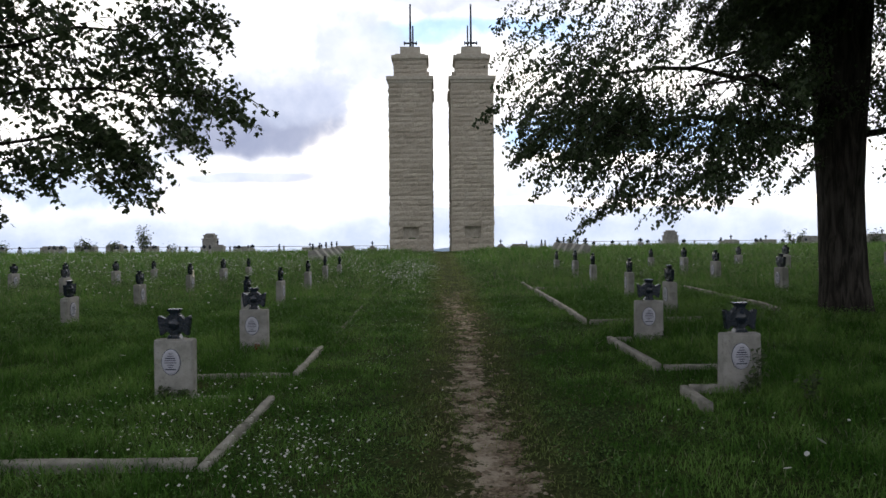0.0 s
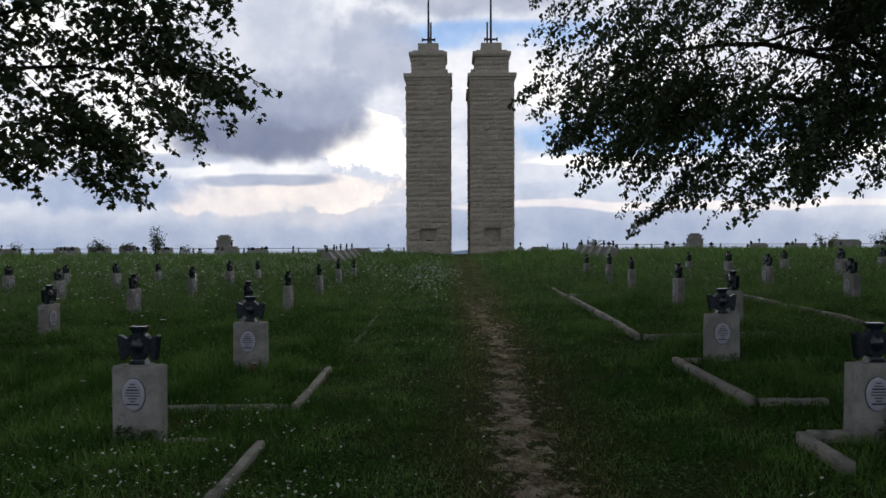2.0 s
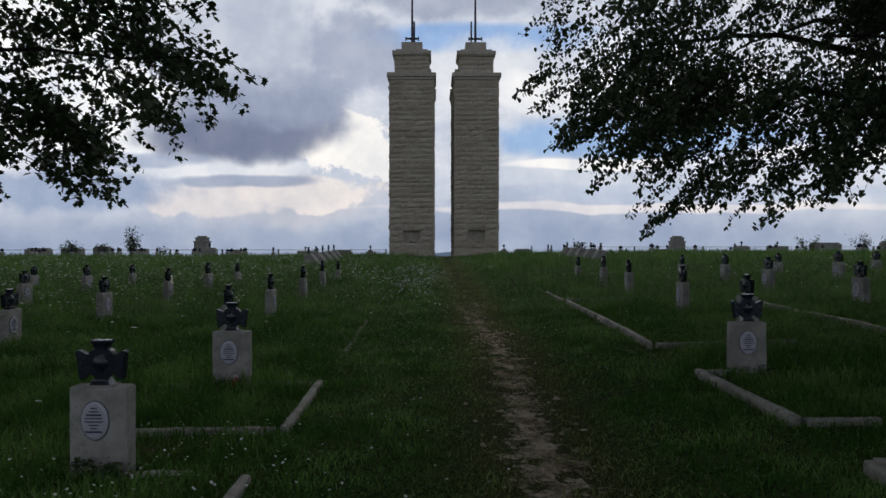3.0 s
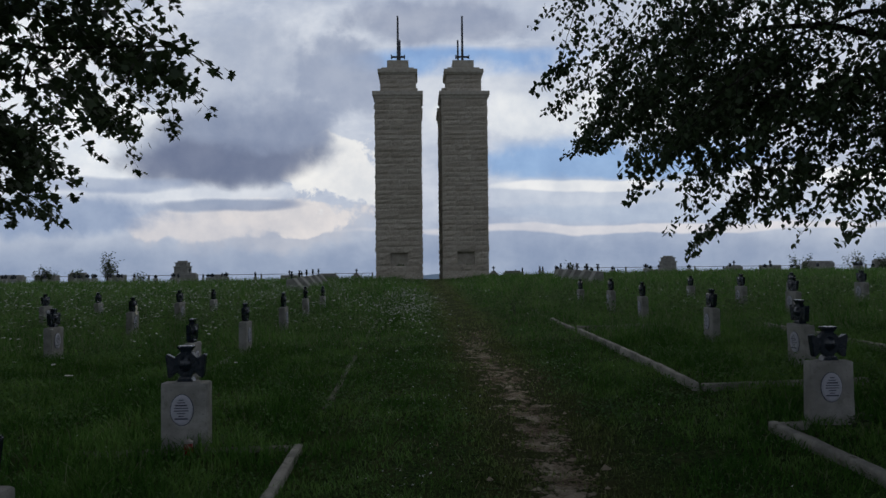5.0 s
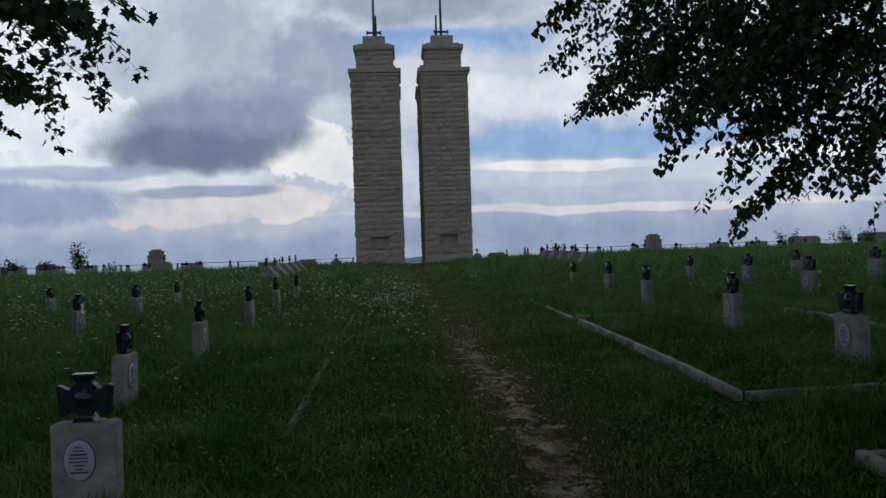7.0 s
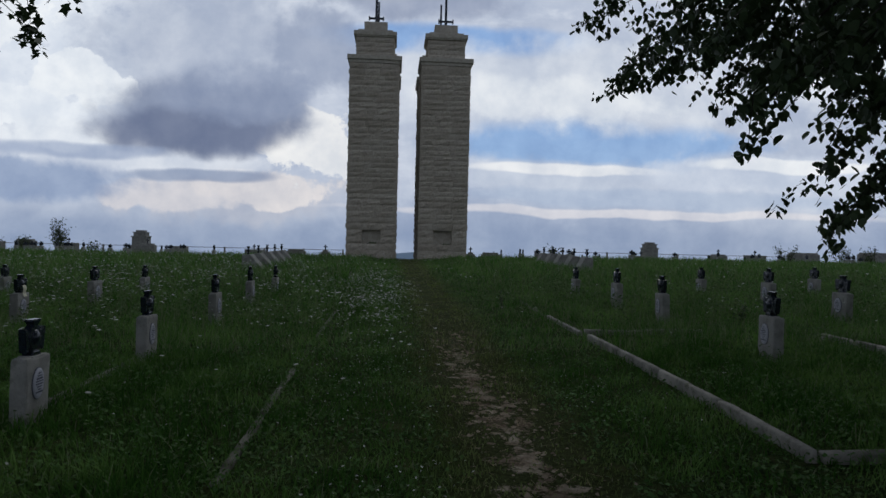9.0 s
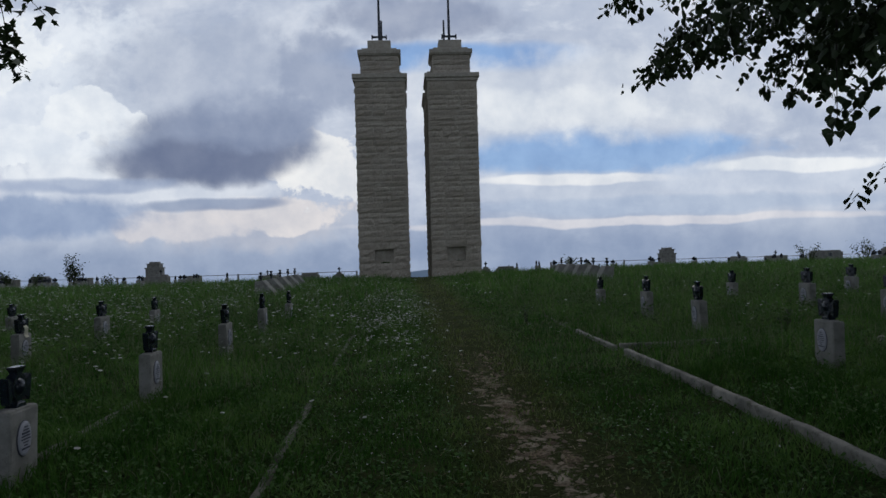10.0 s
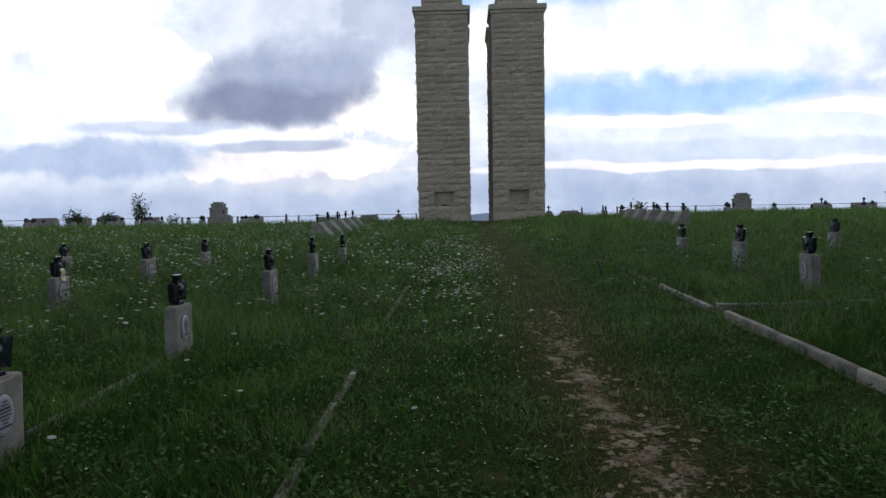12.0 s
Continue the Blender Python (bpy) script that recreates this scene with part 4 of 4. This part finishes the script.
for k, (x, y, h, w, n) in enumerate(((-25.3, 58, 2.5, 1.0, 110), (-30.4, 58, 1.4, 1.6, 90), (-28.2, 59, 1.2, 0.8, 50), (-23.5, 60, 1.0, 0.8, 30), (-37, 58, 1.1, 1.2, 40),
                                     (30, 57, 1.7, 1.4, 60), (34.5, 57, 1.9, 1.2, 50), (9.0, 46, 0.8, 0.7, 30), (37, 57, 1.7, 1.0, 40))):
    shrub(x, y, h, w, n, 40 + k)


# ---- grass and flowers ----
def lump(x, y, s, seed):
    """Smooth uneven values from 0 to 1 over the ground."""
    r = np.random.default_rng(seed)
    out = np.zeros_like(x)
    for k in range(7):
        a, f, ph = r.uniform(0, 2 * np.pi), s * r.uniform(0.6, 1.9), r.uniform(0, 6.28)
        out += np.sin((x * np.cos(a) + y * np.sin(a)) * f + ph + 1.3 * np.sin((x * np.sin(a) - y * np.cos(a)) * f * 0.7 + ph))
    return np.clip(0.5 + out / 7.0, 0, 1)


def meadow(name, y0, y1, per_m2, height, wide, seed, blade, mat):
    """Blades of grass over a stretch of the ground, shorter and thinner towards the worn line."""
    r = np.random.default_rng(seed)
    reach = 0.74 * y1 + 4.5
    n = int((y1 - y0) * 2 * reach * per_m2)
    x, y = r.uniform(-reach, reach, n), r.uniform(y0, y1, n)
    off = np.abs(x - 0.29 - 0.05 * np.sin(0.8 * y))
    lane = np.clip((np.maximum(-1.5 - x, x - 2.05)) / 0.5, 0, 1)
    tufts = lump(x, y, 2.4, seed + 1) * 0.6 + lump(x, y, 7.0, seed + 2) * 0.4
    worn = np.clip((off + 0.010 * y - 0.02 - 0.46 * (1 - tufts) * (y < 18)) / 0.20, 0.10, 1)
    worn = np.where(y > 18, np.maximum(worn, 0.75), worn)
    worn = np.where(lump(x, y, 11.0, seed + 7) > 0.66, np.maximum(worn, 0.75), worn)
    ok = (np.abs(x) < 0.74 * np.maximum(y, 0) + 4.5) & (r.uniform(0, 1, n) < worn * (0.55 + 0.6 * tufts) + 0.03)
    x, y, off, lane, tufts, worn = (q[ok] for q in (x, y, off, lane, tufts, worn))
    n = len(x)
    h = height * r.uniform(0.45, 1.25, n) * (0.35 + 0.75 * tufts) * (0.42 + 0.58 * lane + 0.25 * np.clip((off - 0.7), 0, 0.6)) * (0.35 + 0.65 * np.clip(off / 0.7, 0, 1))
    w = wide * r.uniform(0.6, 1.3, n)
    a = r.uniform(0, 2 * np.pi, n)
    lean = r.uniform(0.2, 1.5, n) * h
    dx, dy = np.cos(a), np.sin(a)
    z = ground_z(x, y) - 0.01
    def pt(side, f, up):
        return np.stack([x - dy * side * w + dx * lean * f, y + dx * side * w + dy * lean * f, z + h * up], -1)
    if blade == 3:
        v = np.stack([pt(-1, 0, 0), pt(1, 0, 0), pt(0.75, 0.35, 0.6), pt(-0.75, 0.35, 0.6), pt(0, 1, 1)], 1)
        me = array_mesh(name, v, [(0, 1, 2, 3), (3, 2, 4)], mat)
    else:
        v = np.stack([pt(-1, 0, 0), pt(1, 0, 0), pt(0, 0.8, 1)], 1)
        me = array_mesh(name, v, [(0, 1, 2)], mat)
    tagged(new(name, me), "unmown green meadow grass", "grass", kind="stuff")


meadow("grass", -2.0, 2.0, 900, 0.13, 0.0050, 100, 3, GRASS)
meadow("grass", 2.0, 8.0, 2400, 0.13, 0.0034, 101, 3, GRASS)
meadow("grass", 8.0, 14.0, 1250, 0.17, 0.0046, 102, 3, GRASS)
meadow("grass", 14.0, 24.0, 520, 0.26, 0.0065, 103, 1, LIT_MEADOW)
meadow("grass", 24.0, 48.0, 130, 0.40, 0.014, 104, 1, LIT_MEADOW)


def herbs(y0, y1, per_m2, size, high, seed, mat):
    """Small clover and plantain leaves spread level among the grass, in loose patches."""
    r = np.random.default_rng(seed)
    reach = 0.74 * y1 + 2.0
    n = int((y1 - y0) * 2 * reach * per_m2)
    x, y = r.uniform(-reach, reach, n), r.uniform(y0, y1, n)
    tufts = lump(x, y, 1.6, seed + 1) * 0.5 + lump(x, y, 6.0, seed + 2) * 0.5
    off = np.abs(x - 0.29)
    ok = (np.abs(x) < 0.74 * y + 2) & (r.uniform(0, 1, n) < np.clip((tufts - 0.3) * 2.6, 0.05, 1)) & (off > 0.3 + 0.25 * tufts)
    x, y, tufts = x[ok], y[ok], tufts[ok]
    lane = np.clip((np.maximum(-1.5 - x, x - 2.05)) / 0.5, 0.35, 1)
    z = ground_z(x, y) + high * lane * r.uniform(0.15, 1.0, len(x)) * (0.4 + tufts)
    ob = new("herb_leaves", leaves("herb_leaves", np.stack([x, y, z], -1), size, 0.15, np.array([(0, 0, 0), (-0.5, -0.6, 0.06), (0, -1.15, -0.04), (0.5, -0.6, 0.06)]), [(0, 1, 2, 3)], mat, seed))
    tagged(ob, "low leafy clover and herbs among the grass", "herbs", kind="stuff")


herbs(2.0, 9.0, 700, 0.020, 0.09, 111, HERB)
herbs(9.0, 16.0, 480, 0.030, 0.17, 112, HERB)
herbs(9.0, 16.0, 260, 0.026, 0.21, 114, LIT_YARROW)
herbs(16.0, 30.0, 230, 0.050, 0.30, 113, LIT_YARROW)


def flowers(name, rows, seed, label):
    """Small white flower heads on thin stems: centre x, y, spread x, y, count, stem height, head size."""
    r = np.random.default_rng(seed)
    heads, stems = [], []
    for cx, cy, sx, sy, n, h, s in rows:
        x, y = r.normal(cx, sx, 2 * n), r.normal(cy, sy, 2 * n)
        ok = (np.abs(x - 0.29) > 0.3) & ((h < 0.25) | (lump(x, y, 1.7, seed) > 0.56) | (r.uniform(0, 1, 2 * n) < 0.14) | (n < 10)) & (r.uniform(0, 1, 2 * n) < (0.5 if n < 10 or h < 0.25 else 1.0))
        x, y = x[ok], y[ok]
        z = ground_z(x, y) + h * r.uniform(0.6, 1.2, len(x))
        size = s * r.uniform(0.6, 1.3, len(x))
        k = 6
        ang = np.arange(k) * 2 * np.pi / k
        tilt = r.normal(0, 0.35 if h < 0.25 else 0.14, (2, len(x)))
        ring = np.stack([x[:, None] + size[:, None] * np.cos(ang), y[:, None] + size[:, None] * np.sin(ang),
                         z[:, None] + size[:, None] * (tilt[0][:, None] * np.cos(ang) + tilt[1][:, None] * np.sin(ang))], -1)
        mid = np.stack([x, y, z + size * 0.1], -1)[:, None, :]
        heads.append(np.concatenate([ring, mid], 1))
        g = ground_z(x, y)
        stems.append(np.stack([np.stack([x - 0.002, y, g], -1), np.stack([x + 0.002, y, g], -1), np.stack([x, y, z], -1)], 1))
    base = new(name, array_mesh(name, np.concatenate(heads), [(i, (i + 1) % 6, 6) for i in range(6)], PETAL))
    tagged(base, label, "wildflowers", kind="stuff")
    ob = new("stems", array_mesh("stems", np.concatenate(stems), [(0, 1, 2)], GRASS))
    ob.parent = base
    tagged(ob, kind="stuff")


flowers("clover_flowers", [(-1.0, 4.3, 0.30, 0.5, 330, 0.09, 0.0085), (-1.9, 4.9, 0.5, 0.5, 190, 0.09, 0.0085), (-2.7, 5.5, 0.9, 0.5, 150, 0.10, 0.0090), (-2.0, 6.5, 0.5, 0.3, 60, 0.12, 0.0080),
                           (-0.75, 7.4, 0.15, 0.4, 30, 0.1, 0.0080), (2.4, 4.4, 0.6, 0.5, 24, 0.15, 0.0096), (1.2, 9.0, 0.6, 2.0, 20, 0.1, 0.0064), (-0.3, 6.5, 0.8, 2.0, 40, 0.09, 0.0064),
                           (-0.4, 9.6, 0.25, 0.4, 50, 0.12, 0.0072), (-0.9, 12.6, 0.35, 1.2, 230, 0.12, 0.0056), (0.95, 13.0, 0.35, 0.5, 60, 0.12, 0.0056), (-0.6, 15, 0.5, 2.5, 220, 0.14, 0.0064),
                           (1.2, 11.6, 0.3, 0.4, 50, 0.12, 0.0056), (-3.0, 13, 1.5, 2.0, 60, 0.2, 0.0080)], 61, "small white clover and daisy heads in short grass")
flowers("yarrow_flowers", [(-0.8, 18.5, 0.45, 2.2, 620, 0.30, 0.017), (-1.2, 21.5, 0.7, 3.0, 700, 0.34, 0.021), (-5.5, 18, 2.2, 3.0, 460, 0.38, 0.021), (-8.5, 21, 4.0, 4.0, 1100, 0.42, 0.024),
                           (-15, 30, 6.0, 7.0, 2000, 0.48, 0.033), (-5, 28, 3.0, 5.0, 1000, 0.42, 0.028), (8.5, 20, 3.5, 4.0, 260, 0.38, 0.021), (14, 28, 6.0, 6.0, 420, 0.42, 0.027),
                           (-3.6, 10.2, 1.2, 1.0, 12, 0.2, 0.013), (5.3, 16.5, 0.5, 0.6, 22, 0.36, 0.022), (1.2, 24, 0.5, 4, 50, 0.3, 0.018), (-2.6, 16.2, 0.4, 0.9, 40, 0.3, 0.015),
                           (0.3, 44.6, 2.2, 0.3, 70, 0.25, 0.04), (2.15, 3.7, 0.16, 0.14, 3, 0.24, 0.026), (-3.35, 6.9, 0.2, 0.2, 3, 0.3, 0.03)], 62, "flat white yarrow flower heads on tall stems")


def clods():
    """Lumps of soil, small stones and bits of straw on the worn track."""
    r = np.random.default_rng(71)
    n = 4200
    y = r.uniform(1.5, 16.0, n)
    x = 0.29 + 0.05 * np.sin(0.8 * y) + r.normal(0, 0.16, n)
    s = 0.004 + 0.026 * r.uniform(0, 1, n) ** 4
    z = ground_z(x, y) - 0.03 * np.exp(-((x - 0.29) / 0.3) ** 2)
    shape = np.array([(0, 0, 0.8), (1, 0, 0.1), (0.2, 1, 0.15), (-0.9, 0.4, 0.05), (-0.4, -0.9, 0.1), (0.7, -0.8, 0.0)])
    v = shape[None] * s[:, None, None] * r.uniform(0.6, 1.4, (n, 6, 1))
    v[..., 0] *= r.uniform(0.7, 1.6, n)[:, None]
    ob = new("soil_clods", array_mesh("soil_clods", v + np.stack([x, y, z], -1)[:, None, :], [(0, 1, 2), (0, 2, 3), (0, 3, 4), (0, 4, 5), (0, 5, 1)], CLOD))
    tagged(ob, "loose soil lumps and small stones on the track", "soil", kind="stuff")
    n = 1500
    y, x = r.uniform(1.5, 20.0, n), 0.29 + r.normal(0, 0.45, n)
    a, ln = r.uniform(0, 3.14, n), r.uniform(0.03, 0.11, n)
    z = ground_z(x, y) + r.uniform(0.0, 0.03, n)
    d = np.stack([np.cos(a) * ln, np.sin(a) * ln, r.normal(0, 0.012, n)], -1)
    w = np.stack([-np.sin(a), np.cos(a), np.zeros(n)], -1) * 0.0025
    c = np.stack([x, y, z], -1)
    ob = new("dry_straw", array_mesh("dry_straw", np.stack([c - w, c + w, c + d + w * 0.4, c + d - w * 0.4], 1), [(0, 1, 2, 3)], STRAW))
    tagged(ob, "dry pale grass stalks lying along the track", "straw", kind="stuff")


clods()


def weed(x, y, h, seed):
    """A leafy weed with a few upright stems."""
    base = new("weed")
    base.location = (x, y, gz(x, y))
    rng, r = random.Random(seed), np.random.default_rng(seed)
    bm = bmesh.new()
    spots = []
    for k in range(5):
        e = Vector((rng.uniform(-.09, .09), rng.uniform(-.06, .06), h * rng.uniform(0.6, 1.0)))
        limb(bm, (0, 0, 0), e, 0.004, 0.002, rng, 0.0, 4, 4)
        spots.append(np.linspace(0.2, 1.0, 14)[:, None] * np.array(e)[None] + r.normal(0, 0.015, (14, 3)))
    part("stem", bm, SHRUB_LEAF, base)
    ob = new("foliage", leaves("foliage", np.concatenate(spots), 0.04, 0.3, LIME, LIME_F, SHRUB_LEAF, seed))
    ob.parent = base
    tagged(ob, kind="stuff")
    tagged(base, "small dark leafy weed growing by a grave marker", "weed", "weeds")


for k, (x, y, h) in enumerate(((2.78, 5.92, 0.42), (2.66, 5.9, 0.2), (-2.56, 6.05, 0.16), (-2.4, 6.05, 0.14), (2.75, 8.45, 0.16), (3.1, 5.6, 0.3), (4.7, 15.9, 0.4), (1.5, 18.6, 0.4))):
    weed(x, y, h, 80 + k)


# ---- small things left at the graves ----
def grave_lantern(x, y):
    base = new("grave_lantern")
    base.location = (x, y, gz(x, y) + 0.02)
    bm = bmesh.new()
    tube(bm, [(0, 0, 0), (0, 0, 0.01), (0, 0, 0.085), (0, 0, 0.09)], [0.03, 0.036, 0.032, 0.026], 14)
    part("glass", bm, GLASS_RED, base, "red glass", smooth=True)
    bm = bmesh.new()
    tube(bm, [(0, 0, 0.088), (0, 0, 0.1), (0, 0, 0.115)], [0.034, 0.032, 0.008], 14)
    part("lid", bm, STEEL, base, "metal lid")
    tagged(base, "small red glass grave lantern at the foot of a marker", "lantern")


grave_lantern(-2.36, 8.44)


def ribbon(x, y, z):
    """A folded strip of cream cloth hung on a cross."""
    bm = bmesh.new()
    rows = [[bm.verts.new((0.10 + 0.012 * math.sin(k * 1.3), u * 0.045 + 0.02 * k * 0.5, 0.04 - k * 0.035)) for u in (-1, 0, 1)] for k in range(6)]
    for p, q in zip(rows, rows[1:]):
        for i in range(2):
            bm.faces.new((p[i], p[i + 1], q[i + 1], q[i]))
    ob = part("ribbon", bm, PAPER)
    ob.location = (x, y, z)
    mod = ob.modifiers.new("thickness", "SOLIDIFY")
    mod.thickness = 0.003
    tagged(ob, "cream cloth ribbon tied to an iron cross", "ribbon")


ribbon(-6.22, 16.68, gz(-6.22, 16.75) + 0.58)


def niche_wreath(x):
    base_y, z = 45.93, 1.12
    bm = bmesh.new()
    r = random.Random(3)
    for k in range(22):
        a = k / 22 * 2 * math.pi
        bmesh.ops.create_icosphere(bm, subdivisions=1, radius=r.uniform(0.05, 0.085), matrix=Matrix.Translation((0.22 * math.cos(a) + r.uniform(-.03, .03), r.uniform(-.03, .03), 0.03 + 0.07 * abs(math.sin(a)) + r.uniform(-.02, .02))))
    ob = part("wreath", bm, SHRUB_LEAF)
    ob.location = (x, base_y, z)
    tagged(ob, "small dark green wreath lying in the niche", "wreath")


niche_wreath(2.45)
niche_wreath(-1.85)
